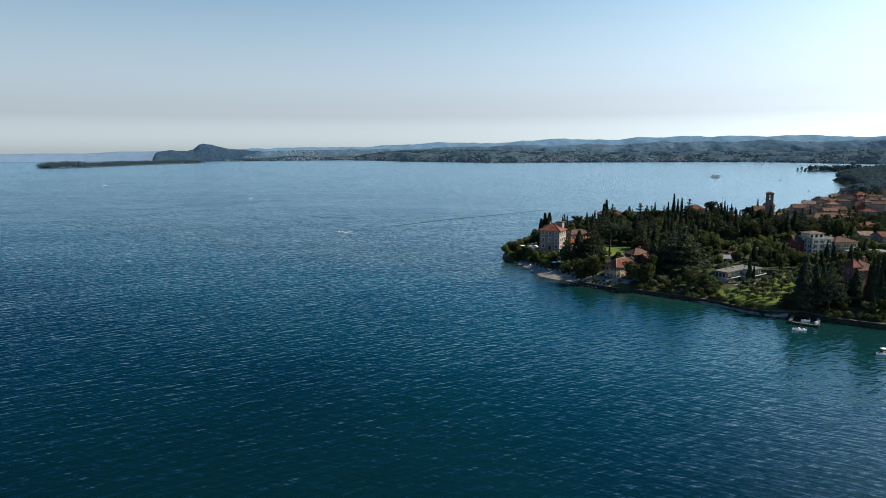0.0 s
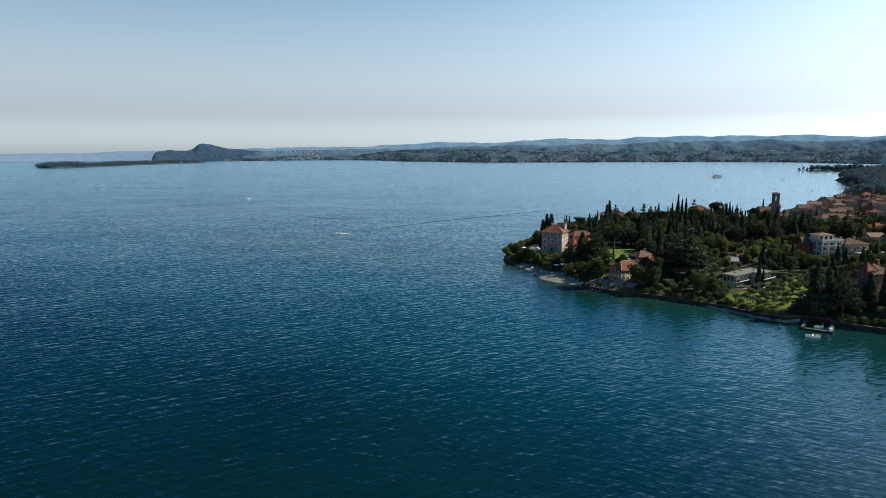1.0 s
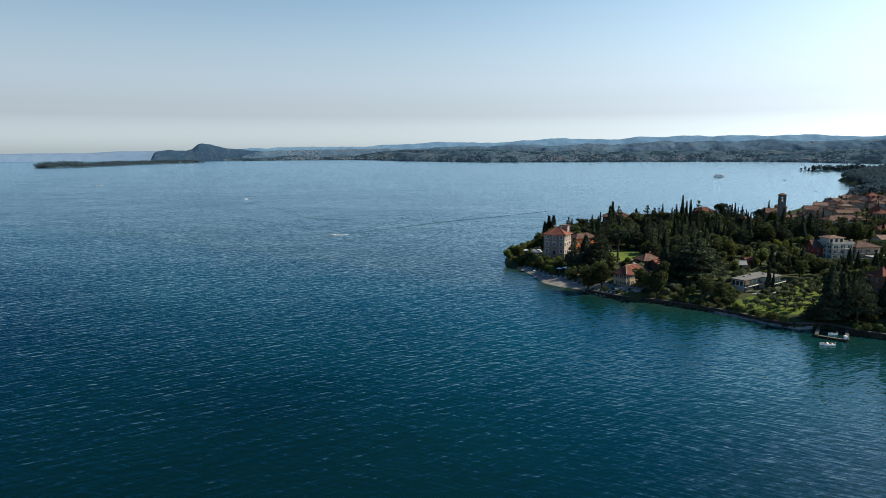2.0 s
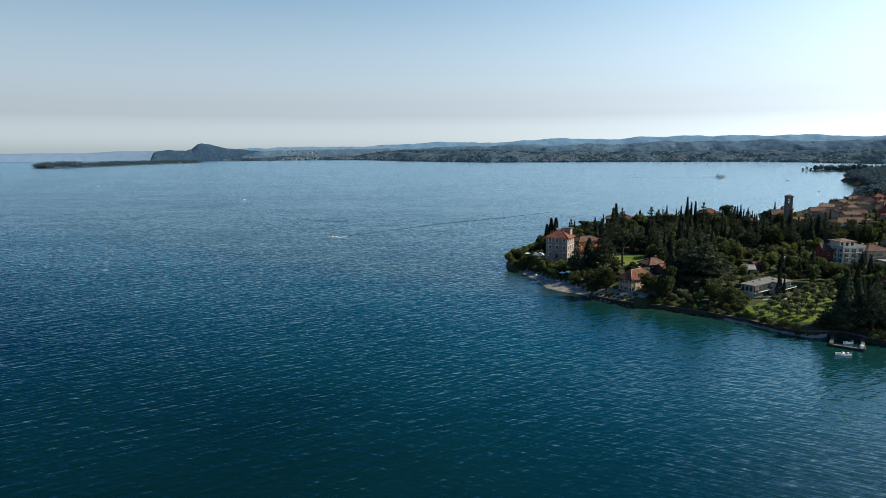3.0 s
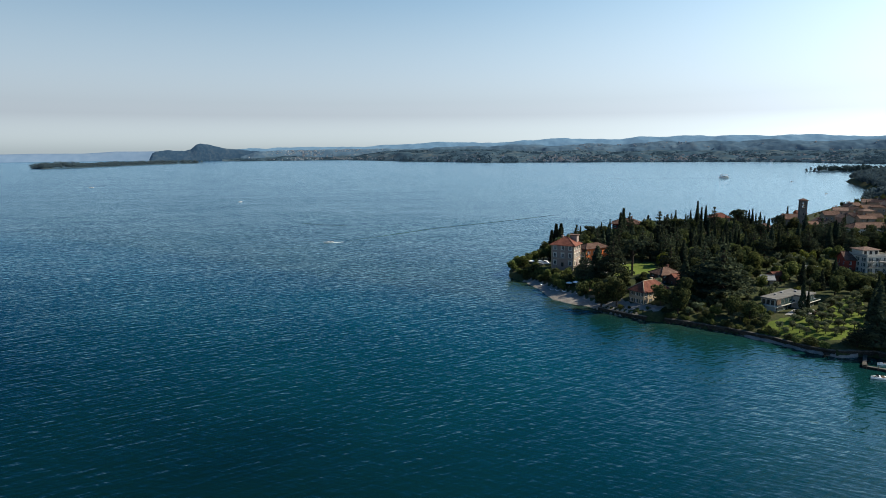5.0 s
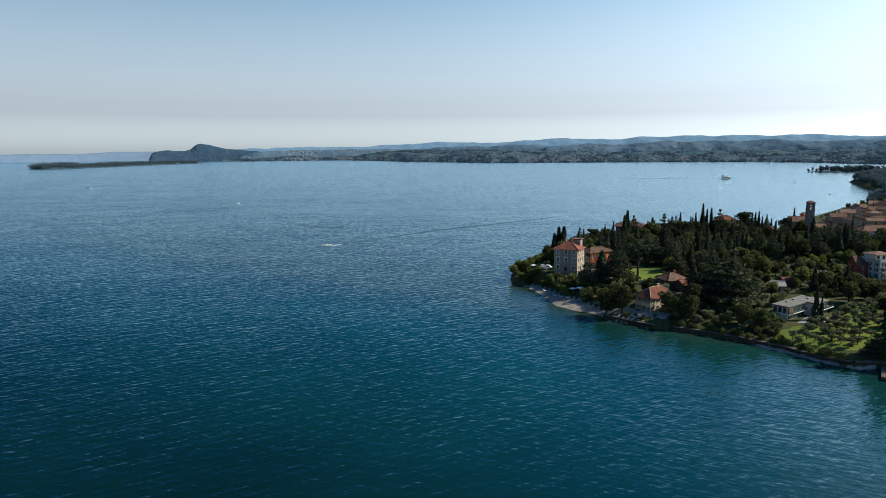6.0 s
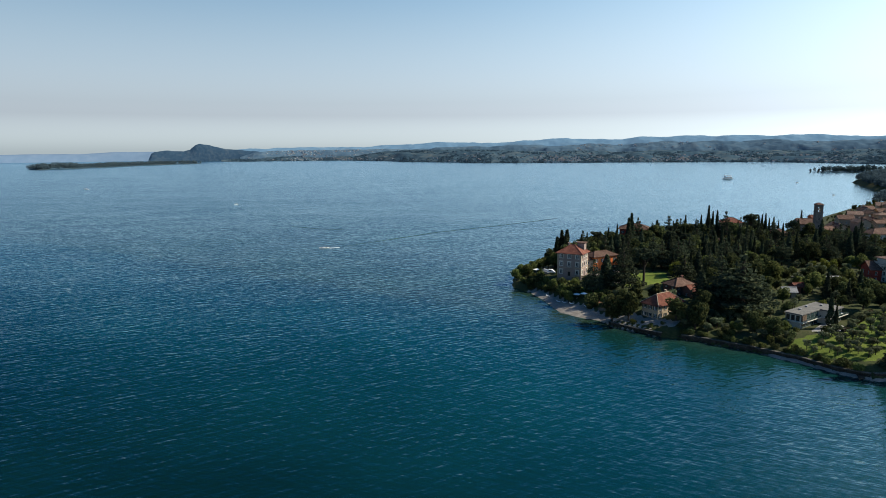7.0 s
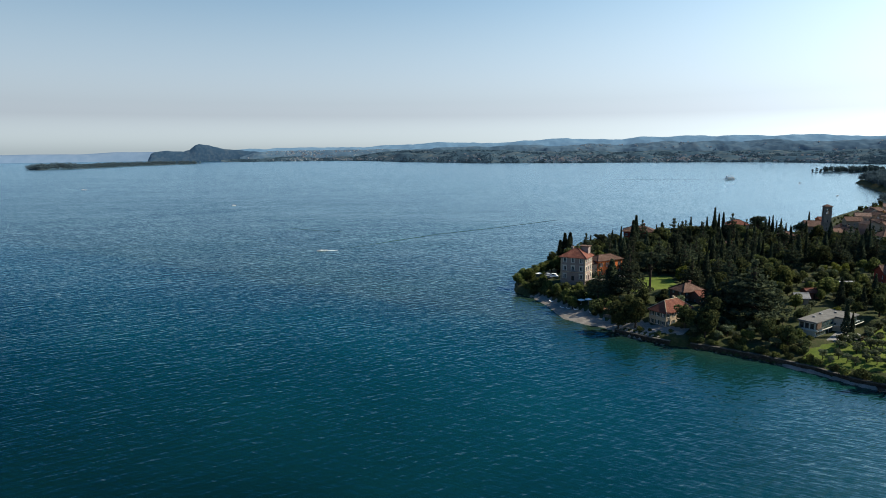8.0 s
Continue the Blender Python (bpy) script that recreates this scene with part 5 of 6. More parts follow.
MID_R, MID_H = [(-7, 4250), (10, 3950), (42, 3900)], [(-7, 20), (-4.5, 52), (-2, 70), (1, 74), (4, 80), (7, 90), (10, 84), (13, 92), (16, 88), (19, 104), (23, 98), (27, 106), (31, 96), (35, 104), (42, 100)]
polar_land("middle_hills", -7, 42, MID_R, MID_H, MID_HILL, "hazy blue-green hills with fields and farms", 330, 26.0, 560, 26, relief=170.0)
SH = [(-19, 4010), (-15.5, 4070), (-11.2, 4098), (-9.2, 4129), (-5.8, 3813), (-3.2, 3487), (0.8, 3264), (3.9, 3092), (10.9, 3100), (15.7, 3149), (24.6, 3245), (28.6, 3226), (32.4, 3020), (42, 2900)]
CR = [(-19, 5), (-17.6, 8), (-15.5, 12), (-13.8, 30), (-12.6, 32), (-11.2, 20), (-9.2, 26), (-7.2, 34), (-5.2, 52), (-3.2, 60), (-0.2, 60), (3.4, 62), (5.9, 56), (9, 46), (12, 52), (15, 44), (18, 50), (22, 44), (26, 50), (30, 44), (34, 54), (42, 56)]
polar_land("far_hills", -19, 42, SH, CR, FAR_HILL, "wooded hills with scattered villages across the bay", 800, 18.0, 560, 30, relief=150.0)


def clump_wood(name, spots, mat, label, leaf=2.2, per=26, seed=3):
    """Far woods: many small crowns in one mesh. spots: x, y, z of the foot, height, width."""
    rng = np.random.default_rng(seed)
    pts, nrm = [], []
    for x, y, z, h, w in spots:
        p, v = ball(rng, per, (x, y, z + h * 0.55), (w / 2, w / 2, h * 0.5), 0.6)
        pts.append(p), nrm.append(v)
    pts, nrm = np.concatenate(pts), np.concatenate(nrm)
    ob = meshed(name, leaf_mesh(name, pts, nrm, leaf, rng), mat)
    return tagged(ob, label, "wood", kind="stuff")


def top_of(shore, crest, az, f, depth, base=0):
    r = np.interp(az, [p[0] for p in shore], [p[1] for p in shore]) + depth * f
    h = np.interp(az, [p[0] for p in crest], [p[1] for p in crest])
    return r, h * math.sin(min(1.0, f * 1.15) * math.pi / 2) ** 0.8


rnd = random.Random(17)
# the long low island
ISLAND = [(-1622, 2545), (-1550, 2510), (-1480, 2600), (-1440, 2800), (-1420, 3080), (-1330, 3330), (-1262, 3420), (-1300, 3440), (-1400, 3340), (-1490, 3100), (-1530, 2820), (-1600, 2640)]
isl = sheet("island", np.arange(-1700, -1230, 12.0), np.arange(2480, 3480, 12.0), lambda a, b: np.clip(inland(a, b, ISLAND) * 0.25, -3, 9), FAR_HILL, lambda a, b: inland(a, b, ISLAND) > -14)
tagged(isl, "long low wooded island in the lake", "island", kind="structure")
spots = []
while len(spots) < 1000:
    x, y = rnd.uniform(-1650, -1250), rnd.uniform(2500, 3450)
    d = float(inland(np.array(x), np.array(y), ISLAND))
    if d > 3:
        tall = rnd.uniform(6, 13) + (7 * rnd.random() if y < 2680 else 0) + 6 * noise.noise(Vector((x * 0.011, y * 0.011, 2)))
        spots.append((x, y, min(9, d * 0.25), tall, tall * 0.8))
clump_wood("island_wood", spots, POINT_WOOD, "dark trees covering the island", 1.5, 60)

# spit and wooded point beyond the village
SPIT = [(982, 1795), (1040, 1772), (1150, 1778), (1300, 1796), (1500, 1800), (1500, 1870), (1300, 1852), (1180, 1834), (1060, 1826)]
spit = sheet("spit", np.arange(960, 1520, 10.0), np.arange(1740, 1900, 10.0), lambda a, b: np.clip(inland(a, b, SPIT) * 0.12, -3, 6), FAR_HILL, lambda a, b: inland(a, b, SPIT) > -16)
tagged(spit, "low wooded spit reaching into the bay", "spit", kind="structure")
spots = []
while len(spots) < 330:
    x, y = rnd.uniform(984, 1480), rnd.uniform(1765, 1865)
    d = float(inland(np.array(x), np.array(y), SPIT))
    if d > 3:
        h = rnd.uniform(7, 15) + 7 * max(0, noise.noise(Vector((x * 0.016, 3.5, 0))))
        spots.append((x, y, min(6, d * 0.12), h * min(1, 0.35 + (x - 984) / 70), h * rnd.uniform(0.4, 0.8)))
clump_wood("spit_wood", spots, POINT_WOOD, "dark trees on the spit", 1.7, 46, 4)
spots = []
while len(spots) < 1700:
    x, y = rnd.uniform(480, 1100), rnd.uniform(740, 1480)
    d = float(inland(np.array(x), np.array(y)))
    if d > 2 and (y > 1000 or rnd.random() < 0.5):
        h = rnd.uniform(6, 14)
        spots.append((x, y, gz(x, y), h, h * rnd.choice((0.3, 0.7, 0.8))))
while len(spots) < 2300:
    x, y = rnd.uniform(480, 980), rnd.uniform(740, 1470)
    d = float(inland(np.array(x), np.array(y)))
    if 0.3 < d < 45:
        h = rnd.uniform(7, 14)
        spots.append((x, y, gz(x, y), h, h * 0.75))
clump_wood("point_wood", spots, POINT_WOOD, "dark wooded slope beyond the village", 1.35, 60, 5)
# woods on the shore hills
spots, homes = [], []


def patchy(az, f):
    return noise.noise(Vector((az * 0.75, f * 3.2, 4.0))) + 0.5 * noise.noise(Vector((az * 2.3, f * 7.0, 9.0)))


for n in range(9000):
    az, f = rnd.uniform(-18.5, 38), 0.7 * rnd.random() ** 1.7
    if patchy(az, f) < 0.02 and rnd.random() < 0.88:      # woods stand in patches between the fields
        continue
    r, z = top_of(SH, CR, az, f, 800)
    h = rnd.uniform(4, 8)
    spots.append((r * math.sin(radians(az)), 36 + r * math.cos(radians(az)), z - 2, h, h * 2.2))
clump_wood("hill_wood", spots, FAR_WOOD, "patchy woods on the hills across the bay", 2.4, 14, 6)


def far_houses(name, spots, label):
    """Tiny pale houses with pitched roofs, too far to tell apart singly."""
    bm, bm2 = bmesh.new(), bmesh.new()
    for x, y, z, w, d, h in spots:
        box(bm, x - w / 2, x + w / 2, y - d / 2, y + d / 2, z - 6, z + h)
        a = [bm2.verts.new(p) for p in ((x - w / 2 - 0.5, y - d / 2 - 0.5, z + h), (x + w / 2 + 0.5, y - d / 2 - 0.5, z + h), (x + w / 2 + 0.5, y + d / 2 + 0.5, z + h), (x - w / 2 - 0.5, y + d / 2 + 0.5, z + h), (x - w / 2, y, z + h + 1.6), (x + w / 2, y, z + h + 1.6))]
        for q in ((0, 1, 5, 4), (2, 3, 4, 5), (1, 2, 5), (3, 0, 4)):
            bm2.faces.new([a[i] for i in q])
    root = thing(name, pose(0, 0, 0), label, "houses", kind="stuff")
    part("wall", bm, FAR_WALL, root)
    part("roof", bm2, FAR_TILE, root)


FAR_WALL = surface("distant_house_plaster", (0.30, 0.315, 0.33, 1), (0.40, 0.41, 0.42, 1), (0.55, 0.55, 0.55, 1), 0.02, 0.2, 0.9, 0.0, 0.1)
FAR_TILE = surface("distant_roof_tiles", (0.085, 0.080, 0.082, 1), (0.115, 0.104, 0.102, 1), (0.15, 0.13, 0.125, 1), 0.02, 0.2, 0.9, 0.0, 0.1)
homes = []
for centre, spread, count in ((9.0, 2.5, 34), (10.5, 1.2, 30), (13.0, 2.0, 30), (17.5, 3.0, 40), (20.5, 2.0, 34), (24.5, 4.0, 34), (31, 2.5, 34), (-10, 3.0, 40), (-12.5, 2.0, 20), (-6.5, 1.5, 20), (2, 3, 20)):
    for k in range(count):
        az, f = rnd.gauss(centre, spread * 0.5), min(0.95, abs(rnd.gauss(0.03, 0.16)) + 0.012)
        r, z = top_of(SH, CR, az, f, 800)
        homes.append((r * math.sin(radians(az)), 36 + r * math.cos(radians(az)), z + 1.5, rnd.uniform(5, 12), rnd.uniform(5, 8), rnd.uniform(2, 4)))
far_houses("far_houses", homes, "pale houses scattered along the far shore")
homes = []
for rows_r, rows_h, depth_, centre, spread, count in ((TOWN_R, TOWN_H, 150, -10.5, 4.2, 170), (MID_R, MID_H, 330, 12.5, 2.4, 60), (MID_R, MID_H, 330, 20, 5.0, 70), (MID_R, MID_H, 330, 32, 3.0, 40)):
    for k in range(count):
        az, f = min(-2.5, rnd.gauss(centre, spread * 0.6)) if centre < 0 else rnd.gauss(centre, spread * 0.5), rnd.uniform(0.05, 0.8)
        r, z = top_of(rows_r, rows_h, max(az, -16.8), f, depth_)
        homes.append((r * math.sin(radians(max(az, -16.8))), 36 + r * math.cos(radians(max(az, -16.8))), z - 1, rnd.uniform(4, 10), rnd.uniform(5, 8), rnd.uniform(1.5, 3.0)))
far_houses("hill_town", homes, "pale hazy houses of a distant hill town")
homes = []
for k in range(16):
    y = rnd.uniform(900, 1160)
    x = np.interp(y, [817, 900, 1007, 1130, 1268], [545, 600, 661, 720, 784]) + rnd.uniform(14, 60)
    homes.append((x, y, gz(x, y), rnd.uniform(9, 15), 9, rnd.uniform(5, 8)))
far_houses("shore_houses", homes, "pale houses along the wooded shore")


# ---- boats and dock ----
def hull(bm, length, beam, height, seg=10):
    """An open boat hull, bow towards -x, with a transom."""
    rings = []
    for i in range(seg + 1):
        f = i / seg
        half = beam / 2 * (1 - (1 - min(1, f * 1.7)) ** 2.2) + 0.02
        lift = 0.45 * height * (1 - f) ** 2
        x = -length / 2 + length * f
        rings.append([bm.verts.new(p) for p in ((x, 0, lift - 0.25), (x, -half * 0.7, lift - 0.1), (x, -half, height + lift), (x, -half * 0.86, height + lift), (x, -half * 0.6, height * 0.4 + lift), (x, half * 0.6, height * 0.4 + lift), (x, half * 0.86, height + lift), (x, half, height + lift), (x, half * 0.7, lift - 0.1))])
    for a, b in zip(rings, rings[1:]):
        for k in range(9):
            bm.faces.new((a[k], a[(k + 1) % 9], b[(k + 1) % 9], b[k]))
    bm.faces.new(rings[-1]), bm.faces.new(rings[0][::-1])
    bmesh.ops.recalc_face_normals(bm, faces=bm.faces)
    return bm


def boat(x, y, rot, length, beam, label, cabin=True, canopy=False):
    root = thing("motor_boat", pose(x, y, 0.02, 0, 0, rot), label, "boat")
    part("hull", hull(bmesh.new(), length, beam, 0.55), WHITEPAINT, root, smooth=False)
    if cabin:
        part("windscreen", boxes((-length * 0.12, -length * 0.10, -beam * 0.33, beam * 0.33, 0.7, 1.35)), GLASS, root)
        part("console", boxes((-length * 0.08, length * 0.04, -beam * 0.3, beam * 0.3, 0.3, 1.0), bevel=0.05), WHITEPAINT, root)
    part("seat", boxes((length * 0.18, length * 0.32, -beam * 0.34, beam * 0.34, 0.3, 0.75), bevel=0.06), WOOD, root, "brown seat cushion")
    part("deck_cover", boxes((-length * 0.36, -length * 0.16, -beam * 0.26, beam * 0.26, 0.5, 0.72), bevel=0.05), WOOD, root, "brown foredeck cover")
    part("outboard_motor", boxes((length * 0.5, length * 0.5 + 0.4, -0.22, 0.22, -0.2, 1.05), bevel=0.06), GREYMETAL, root)
    if canopy:
        part("canopy", boxes((-length * 0.1, length * 0.25, -beam * 0.4, beam * 0.4, 1.85, 1.95), bevel=0.03), WHITEPAINT, root)
        for sx in (-0.08, 0.23):
            for sy in (-0.36, 0.36):
                part("canopy_post", boxes((length * sx - 0.03, length * sx + 0.03, beam * sy - 0.03, beam * sy + 0.03, 0.5, 1.85)), GREYMETAL, root)
    return root


boat(-84, 507, 20, 7.0, 2.6, "white motor boat speeding across the lake", True)
boat(129.8, 223.6, -4, 4.8, 1.9, "small moored motor boat with brown seats")
boat(138.9, 235.6, 10, 3.4, 1.4, "small rowing boat inside the dock", False)
boat(141.4, 196.0, 10, 4.8, 1.9, "white boat with canopy moored offshore", True, True)
boat(-656, 1230, 0, 9, 3, "white boat far out on the lake")
boat(-267, 880, 40, 4.5, 1.8, "small white boat far out on the lake")
boat(558, 966, 30, 5, 1.8, "small dark boat in the bay")
boat(685, 1290, 10, 5.5, 2.0, "small boat anchored in the bay")
for bx, by in ((800, 1215), (835, 1205), (812, 1190), (700, 1020)):
    boat(bx, by, 15, 10, 3, "moored white boat by the wooded shore")

FOAM = surface("white_foam", (0.35, 0.40, 0.43, 1), (0.55, 0.60, 0.62, 1), (0.72, 0.75, 0.76, 1), 0.6, 2.0, 0.8, 0.5, 0.2)


def wake(name, pts, widths, height, mat, label):
    """A low swell left by a boat, following a line on the water."""
    bm = bmesh.new()
    line = along(pts, 3.0)
    rows = []
    for i, (x, y) in enumerate(line):
        (ax, ay), (bx, by) = line[max(i - 1, 0)], line[min(i + 1, len(line) - 1)]
        w = math.hypot(bx - ax, by - ay)
        nx, ny = -(by - ay) / w, (bx - ax) / w
        f = i / (len(line) - 1)
        half = (widths[0] + (widths[1] - widths[0]) * f) / 2
        fade = min(1, 6 * f, 6 * (1 - f)) * (0.7 + 0.5 * noise.noise(Vector((x * 0.08, y * 0.08, 1.0))))
        rows.append([bm.verts.new((x + nx * half * u, y + ny * half * u, -0.03 + (height * max(0.05, fade)) * math.cos(u * math.pi / 2))) for u in (-1, -0.6, -0.2, 0.2, 0.6, 1)])
    for a, b in zip(rows, rows[1:]):
        for k in range(5):
            bm.faces.new((a[k], b[k], b[k + 1], a[k + 1]))
    me = bpy.data.meshes.new(name)
    bm.to_mesh(me)
    bm.free()
    return tagged(meshed(name, me, mat, None, "", True), label, "wake", kind="structure")


wake("wake", [(-81.6, 507.8), (-73, 511)], (2.6, 1.6), 0.3, FOAM, "white foam behind the motor boat")
wake("wake", [(-76, 510.5), (-45, 545), (-5, 590), (50, 633), (122, 698)], (1.4, 3.0), 0.3, WAKE, "long dark wake of the motor boat")
wake("wake", [(-140, 640), (-110, 620), (-85, 612)], (1.5, 2.5), 0.3, WAKE, "short crossing swell on the lake")


def ferry():
    root = thing("ferry", pose(617, 1440, 0, 0, 0, 5) @ Matrix.Diagonal((0.85, 0.95, 1.25, 1)), "white two-deck passenger ferry with dark windows", "ferry")
    part("hull", hull(bmesh.new(), 26, 7, 2.0), WHITEPAINT, root)
    part("lower_deck", boxes((-7, 11, -2.8, 2.8, 1.2, 3.9), bevel=0.1), WHITEPAINT, root)
    for k in range(8):
        part("window", boxes((-6.4 + k * 2.1, -4.9 + k * 2.1, -2.86, -2.78, 1.9, 3.5)), GLASS, root)
    part("upper_deck", boxes((-6, 9, -2.5, 2.5, 4.0, 4.2), bevel=0.05), WHITEPAINT, root)
    part("roof", boxes((-6.5, 9.5, -2.7, 2.7, 6.2, 6.5), bevel=0.05), GREYMETAL, root)
    for k in range(6):
        for s in (-2.4, 2.4):
            part("post", boxes((-5.5 + k * 2.8, -5.3 + k * 2.8, s - 0.1, s + 0.1, 4.2, 6.2)), WHITEPAINT, root)
    part("wheelhouse", boxes((-8.5, -6.2, -1.8, 1.8, 3.9, 6.4), bevel=0.1), WHITEPAINT, root)


ferry()
wake("wake", [(640, 1442), (560, 1455), (480, 1470), (380, 1480)], (3, 7), 0.3, WAKE, "faint long wake of the ferry")


def dock():
    """A four-sided boat basin of concrete quays on the shore."""
    root = thing("boat_dock", pose(0, 0, 0), "square concrete boat dock with open basin", "dock")
    corners = [(131.7, 233.2), (139.0, 227.4), (146.5, 239.5)], [(131.7, 233.2), (138.6, 243.2)]
    for line in corners:
        for (ax, ay), (bx, by) in zip(line, line[1:]):
            long = math.hypot(bx - ax, by - ay)
            quay = part("quay", boxes((-0.5, long + 0.5, -0.5, 0.5, -2.5, 0.55), bevel=0.05), STONE, root)
            quay.matrix_basis = pose(ax, ay, 0, 0, 0, math.degrees(math.atan2(by - ay, bx - ax)))
            part("coping", boxes((-0.58, long + 0.58, -0.58, 0.58, 0.55, 0.72), bevel=0.03), COPING, quay, "pale concrete coping")
    for k in range(4):
        bm = bmesh.new()
        x, y = 131.9 + 2.3 * k, 232.3 - 1.83 * k
        tube(bm, [(x, y, -2.0), (x, y, 1.5)], [0.13, 0.12], 8)
        part("mooring_post", bm, WOOD, root)
    part("locker", boxes((138.3, 139.3, 227.6, 228.5, 0.72, 1.9), bevel=0.06), WHITEPAINT, root, "white locker box")


dock()


def jetty(x, y, rot, length):
    root = thing("jetty", pose(x, y, 0, 0, 0, rot), "small dark stone jetty beside the wall", "jetty")
    part("deck", boxes((0, 1.6, -length, 0, 0.55, 0.85), bevel=0.05), STONE, root)
    for k in range(3):
        part("pile", boxes((0.15, 0.45, -length + 0.3 + k * length / 3, -length + 0.6 + k * length / 3, -2, 0.6)), WOOD, root)


jetty(85.5, 288.5, 40, 6.0)
jetty(127.0, 247.5, -20, 4.0)


# ---- small things round the villa and the beach ----
def ring(bm, radius, width, seg=14):
    """A wheel disc across the x axis."""
    a = [bm.verts.new((-width / 2, radius * math.cos(2 * math.pi * k / seg), radius * math.sin(2 * math.pi * k / seg))) for k in range(seg)]
    b = [bm.verts.new((width / 2, v.co.y, v.co.z)) for v in a]
    for k in range(seg):
        bm.faces.new((a[k], a[(k + 1) % seg], b[(k + 1) % seg], b[k]))
    bm.faces.new(a[::-1]), bm.faces.new(b)
    return bm


RUBBER = surface("black_rubber", grey(0.012), grey(0.018), grey(0.026), 2.0, 12.0, 0.9, 0.1, 0.01)


def car(x, y, rot, paint, label, tall=0.0):
    root = thing("car", pose(x, y, gz(x, y) + 0.16, 0, 0, rot), label, "car")
    bm = bmesh.new()
    prof = [(-2.2, 0.35), (-2.2, 0.85), (-1.2, 1.0), (-0.5, 1.5 + tall), (1.4, 1.52 + tall), (2.1, 1.0 + tall * 0.5), (2.2, 0.35)]
    sides = []
    for s in (-1, 1):
        sides.append([bm.verts.new((s * (0.88 if z < 1.1 else 0.74), u, z)) for u, z in prof])
    for k in range(len(prof)):
        j = (k + 1) % len(prof)
        bm.faces.new((sides[0][k], sides[0][j], sides[1][j], sides[1][k]))
    bm.faces.new(sides[0][::-1]), bm.faces.new(sides[1])
    bmesh.ops.recalc_face_normals(bm, faces=bm.faces)
    bmesh.ops.bevel(bm, geom=list(bm.edges), offset=0.06, segments=2, affect="EDGES")
    part("body", bm, paint, root, smooth=False)
    part("window", boxes((-0.80, 0.80, -0.1, 1.2, 1.06, 1.40 + tall)), GLASS, root)
    part("windscreen", boxes((-0.62, 0.62, -0.92, -0.62, 1.12, 1.32 + tall * 0.6)), GLASS, root)
    for s in (-0.62, 0.62):
        part("headlight", boxes((s - 0.16, s + 0.16, -2.23, -2.17, 0.62, 0.78), bevel=0.02), WHITEPAINT, root)
    for u in (-1.4, 1.4):
        for s in (-0.82, 0.82):
            wheel = part("wheel", ring(bmesh.new(), 0.33, 0.2), RUBBER, root)
            wheel.location = (s, u, 0.17)
            part("rim", ring(bmesh.new(), 0.2, 0.24, 10), GREYMETAL, wheel)


car(57.0, 384.3, 70, WHITEPAINT, "white van parked beside the villa", 0.35)
car(53.6, 384.0, 75, GREYMETAL, "grey car parked beside the villa")
car(54.8, 389.0, 60, WHITEPAINT, "white car parked under the trees")


def parasol(x, y, label, size=1.6):
    root = thing("parasol", pose(x, y, gz(x, y)), label, "parasol")
    part("pole", tube(bmesh.new(), [(0, 0, -0.2), (0, 0, 2.5)], [0.04, 0.03], 8), GREYMETAL, root)
    bm = bmesh.new()
    rim = [bm.verts.new((size * math.cos(k * math.pi / 4), size * math.sin(k * math.pi / 4), 2.15)) for k in range(8)]
    low = [bm.verts.new((v.co.x * 0.98, v.co.y * 0.98, 2.03)) for v in rim]
    top = bm.verts.new((0, 0, 2.65))
    for k in range(8):
        bm.faces.new((rim[k], rim[(k + 1) % 8], top))
        bm.faces.new((low[k], low[(k + 1) % 8], rim[(k + 1) % 8], rim[k]))
    part("canopy", bm, WHITEPAINT, root, "white fabric canopy")
    part("base", ring(bmesh.new(), 0.35, 0.1), CONCRETE, root).matrix_basis = pose(0, 0, 0.06, 0, 90, 0)


parasol(50.0, 391.0, "large white parasol on the grass at the point", 2.2)
parasol(60.0, 336.0, "white parasol beside the beach")
parasol(62.5, 333.0, "white parasol beside the beach")


def sun_lounger(x, y, rot):
    root = thing("sun_lounger", pose(x, y, gz(x, y) + 0.1, 0, 0, rot), "white sun lounger on the gravel beach", "sun lounger", "beach loungers")
    part("seat", boxes((-0.33, 0.33, -0.9, 0.4, 0.28, 0.36), bevel=0.02), WHITEPAINT, root)
    back = part("backrest", boxes((-0.33, 0.33, 0, 0.7, 0, 0.07), bevel=0.02), WHITEPAINT, root)
    back.matrix_basis = pose(0, 0.4, 0.3, 40)
    for sx in (-0.28, 0.28):
        for sy in (-0.8, 0.3):
            part("leg", boxes((sx - 0.03, sx + 0.03, sy - 0.03, sy + 0.03, 0, 0.28)), GREYMETAL, root)


for lx, ly in ((52.5, 339.5), (54.5, 336.2), (57.0, 332.4), (49.8, 351.0), (62.0, 325.5)):
    sun_lounger(lx, ly, 60)


def street_lamp(x, y, h=6.0):
    root = thing("lamp_post", pose(x, y, gz(x, y)), "slim dark garden lamp post", "lamp")
    part("pole", tube(bmesh.new(), [(0, 0, -0.3), (0, 0, h)], [0.07, 0.05], 8), GREYMETAL, root)
    part("lantern", boxes((-0.22, 0.22, -0.22, 0.22, h, h + 0.5), bevel=0.06), WHITEPAINT, root)


street_lamp(86.5, 341.0)
street_lamp(79.0, 350.5)


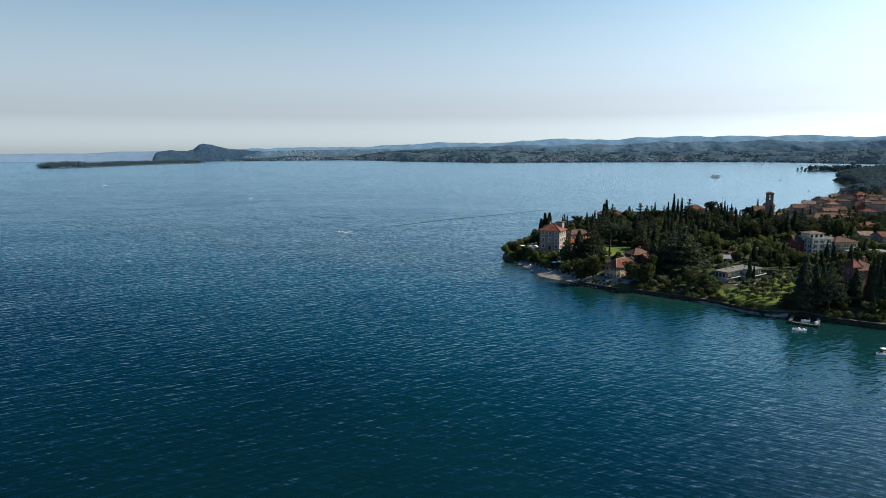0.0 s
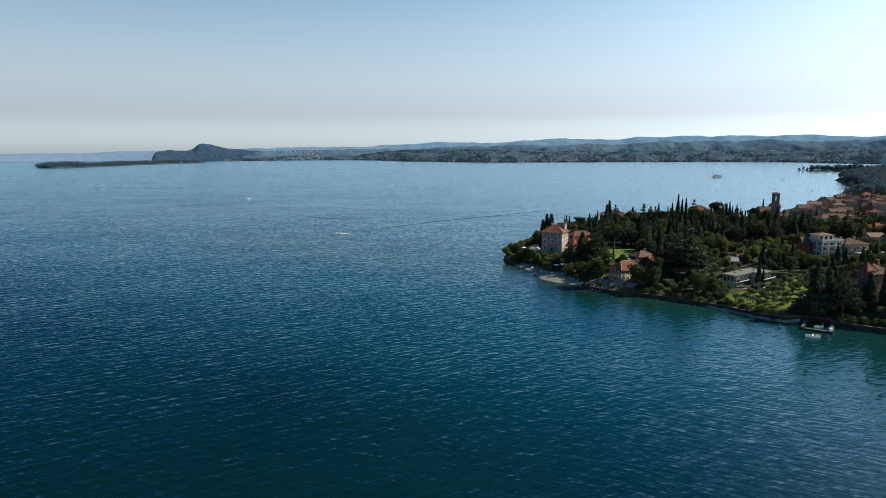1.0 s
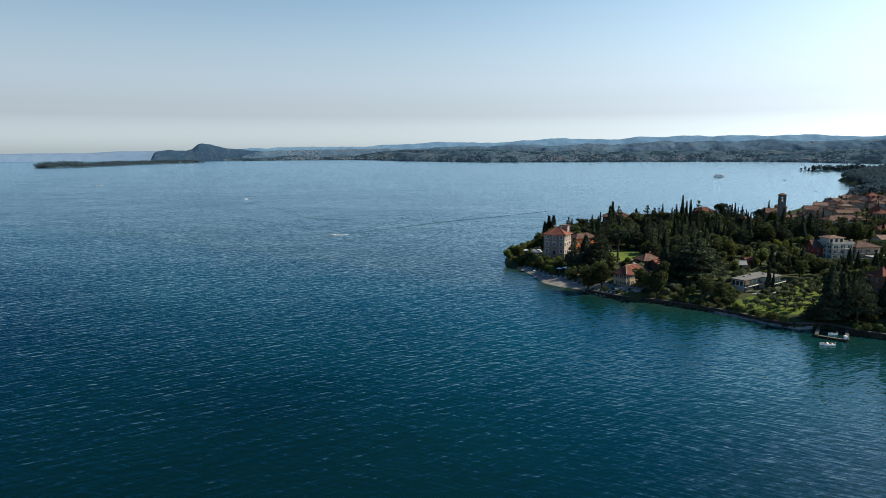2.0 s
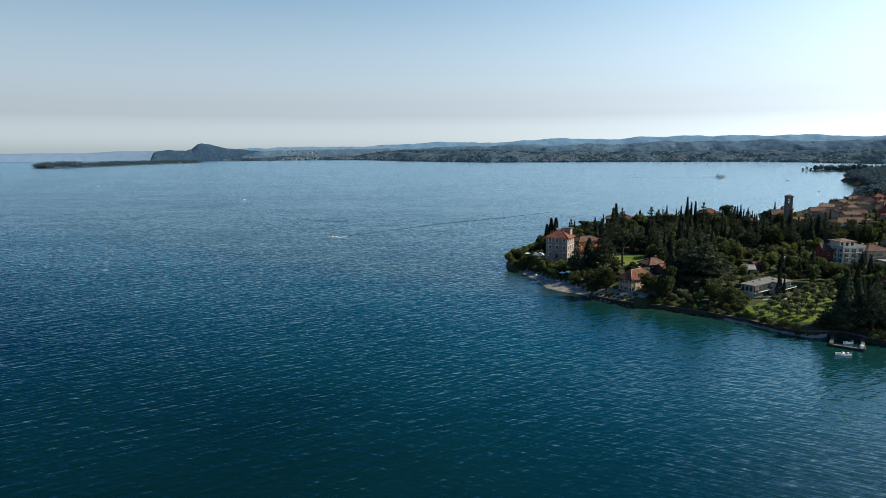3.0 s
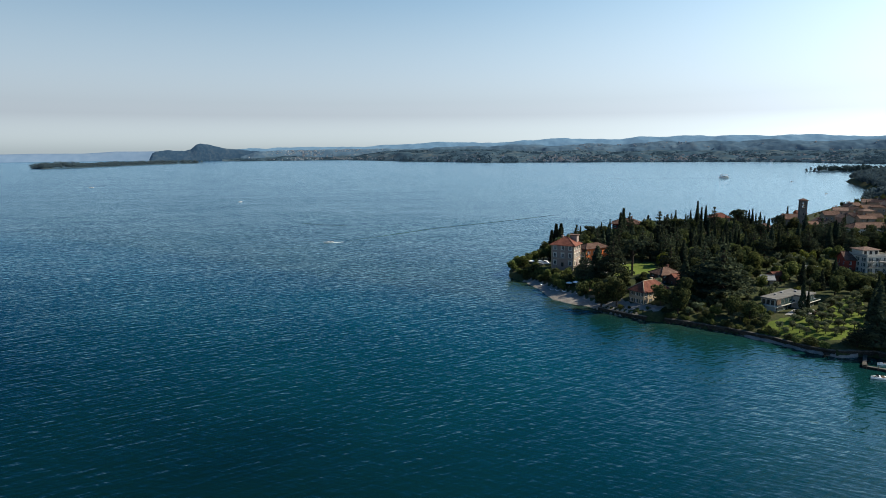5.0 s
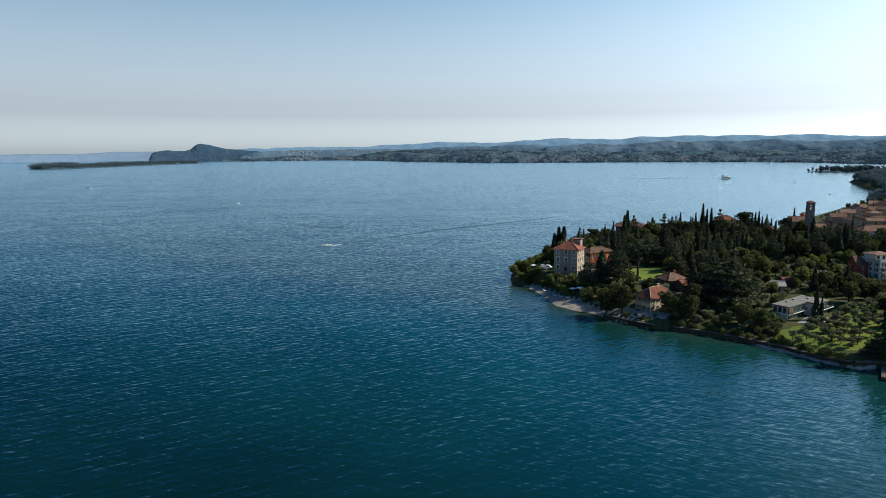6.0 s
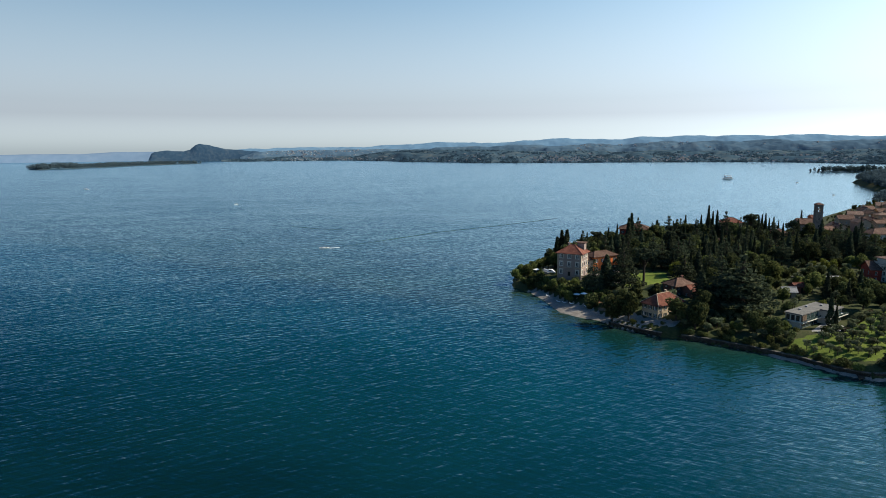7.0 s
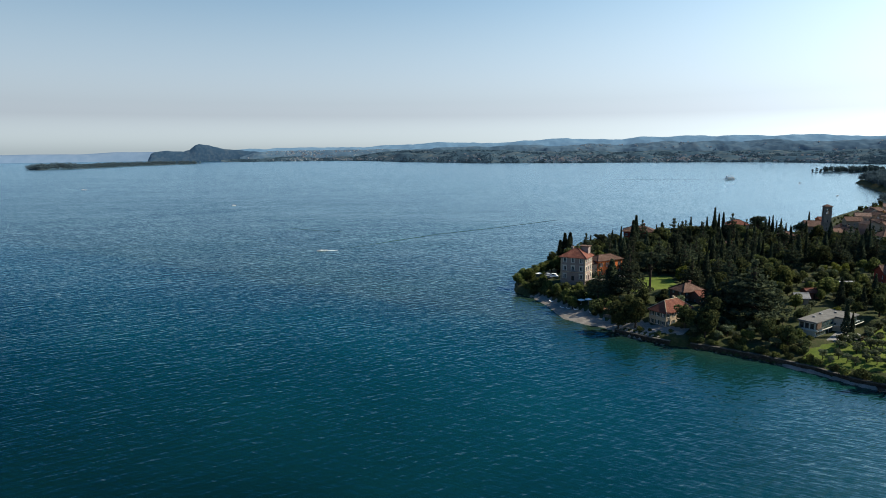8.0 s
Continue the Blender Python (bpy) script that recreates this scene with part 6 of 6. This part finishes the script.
def garden_wall(pts, h, label):
    root = thing("garden_wall", pose(0, 0, 0), label, "wall", kind="structure")
    line = along(pts, 2.0)
    bm = bmesh.new()
    rows = []
    for i, (x, y) in enumerate(line):
        (ax, ay), (bx, by) = line[max(i - 1, 0)], line[min(i + 1, len(line) - 1)]
        w = math.hypot(bx - ax, by - ay)
        nx, ny, z = -(by - ay) / w * 0.22, (bx - ax) / w * 0.22, gz(x, y)
        rows.append([bm.verts.new(q) for q in ((x + nx, y + ny, z - 1), (x + nx, y + ny, z + h), (x - nx, y - ny, z + h), (x - nx, y - ny, z - 1))])
    for a, b in zip(rows, rows[1:]):
        for k in range(4):
            bm.faces.new((a[k], b[k], b[(k + 1) % 4], a[(k + 1) % 4]))
    bmesh.ops.recalc_face_normals(bm, faces=bm.faces)
    part("wall", bm, COPING, root)


garden_wall([(66, 321), (71, 315), (76, 313)], 1.0, "low stone wall behind the beach")
garden_wall([(160, 347), (176, 345), (190, 351)], 0.9, "low stone terrace wall in the gardens")


def hedge(pts, h, w, label, seed):
    """A clipped hedge: a leafy box along a line, with uneven sides."""
    rng = np.random.default_rng(seed)
    root = thing("hedge", pose(0, 0, 0), label, "hedge")
    line = along(pts, 1.0)
    at, nrm, core = [], [], bmesh.new()
    for (ax, ay), (bx, by) in zip(line, line[1:]):
        long = math.hypot(bx - ax, by - ay)
        nx, ny = -(by - ay) / long, (bx - ax) / long
        z, tall = gz((ax + bx) / 2, (ay + by) / 2), h * rng.uniform(0.85, 1.12)
        for k in range(46):
            f, face = rng.random(), rng.integers(0, 3)
            off = rng.uniform(-w / 2, w / 2) if face == 0 else (w / 2 if face == 1 else -w / 2) * rng.uniform(0.85, 1.1)
            up = tall * rng.uniform(0.92, 1.06) if face == 0 else tall * rng.random()
            at.append((ax + (bx - ax) * f + nx * off, ay + (by - ay) * f + ny * off, z + up))
            nrm.append((0, 0, 1) if face == 0 else (nx * off, ny * off, 0.2))
    rows = []
    for i, (x, y) in enumerate(line):
        (ax, ay), (bx, by) = line[max(i - 1, 0)], line[min(i + 1, len(line) - 1)]
        long = math.hypot(bx - ax, by - ay)
        nx, ny, z = -(by - ay) / long * w * 0.38, (bx - ax) / long * w * 0.38, gz(x, y)
        rows.append([core.verts.new(q) for q in ((x + nx, y + ny, z - 0.5), (x + nx, y + ny, z + h * 0.85), (x - nx, y - ny, z + h * 0.85), (x - nx, y - ny, z - 0.5))])
    for a, b in zip(rows, rows[1:]):
        for k in range(4):
            core.faces.new((a[k], b[k], b[(k + 1) % 4], a[(k + 1) % 4]))
    core.faces.new(rows[0][::-1]), core.faces.new(rows[-1])
    part("twigs", core, BARK, root)
    meshed("leaves", leaf_mesh("leaves", np.array(at), np.array(nrm, float), 0.2, rng), L_DARK, root)


hedge([(138.5, 273.2), (144.5, 277.0), (152, 283.5), (160.5, 291.5)], 1.3, 1.3, "clipped dark hedge above the sloping lawn", 1)
hedge([(172, 347), (186, 341), (192, 327)], 1.6, 1.5, "clipped dark hedge round a terraced garden", 2)
hedge([(168, 330), (180, 326), (190, 318)], 1.4, 1.4, "clipped dark hedge round a terraced garden", 3)
hedge([(160, 312), (172, 309), (182, 304)], 1.3, 1.3, "clipped dark hedge round a terraced garden", 4)


def shingle(pts, width, top, label):
    """A narrow sloping strip of stones at the foot of a sea wall."""
    rng = random.Random(9)
    line, rows, bm = along(pts, 1.0), [], bmesh.new()
    for i, (x, y) in enumerate(line):
        (ax, ay), (bx, by) = line[max(i - 1, 0)], line[min(i + 1, len(line) - 1)]
        long = math.hypot(bx - ax, by - ay)
        nx, ny = (by - ay) / long, -(bx - ax) / long
        reach = width * min(1, 0.25 + i / 5, 0.25 + (len(line) - 1 - i) / 5) * rng.uniform(0.75, 1.2)
        rows.append([bm.verts.new((x + nx * u * reach, y + ny * u * reach, top * (1 - u) - 0.25 * u + rng.uniform(-0.08, 0.08))) for u in (-0.3, 0.1, 0.35, 0.6, 0.8, 1.0)])
    for a, b in zip(rows, rows[1:]):
        for k in range(5):
            bm.faces.new((a[k], a[k + 1], b[k + 1], b[k]))
    me = bpy.data.meshes.new("shingle")
    bm.to_mesh(me)
    bm.free()
    return tagged(meshed("shingle", me, GRAVEL, None, "", True), label, "beach", kind="structure")


shingle([(136.5, 243.6), (130, 244.6), (124, 250.2), (117, 261), (110, 268.6)][::-1], 2.6, 0.9, "narrow grey shingle strip below the lawn wall")
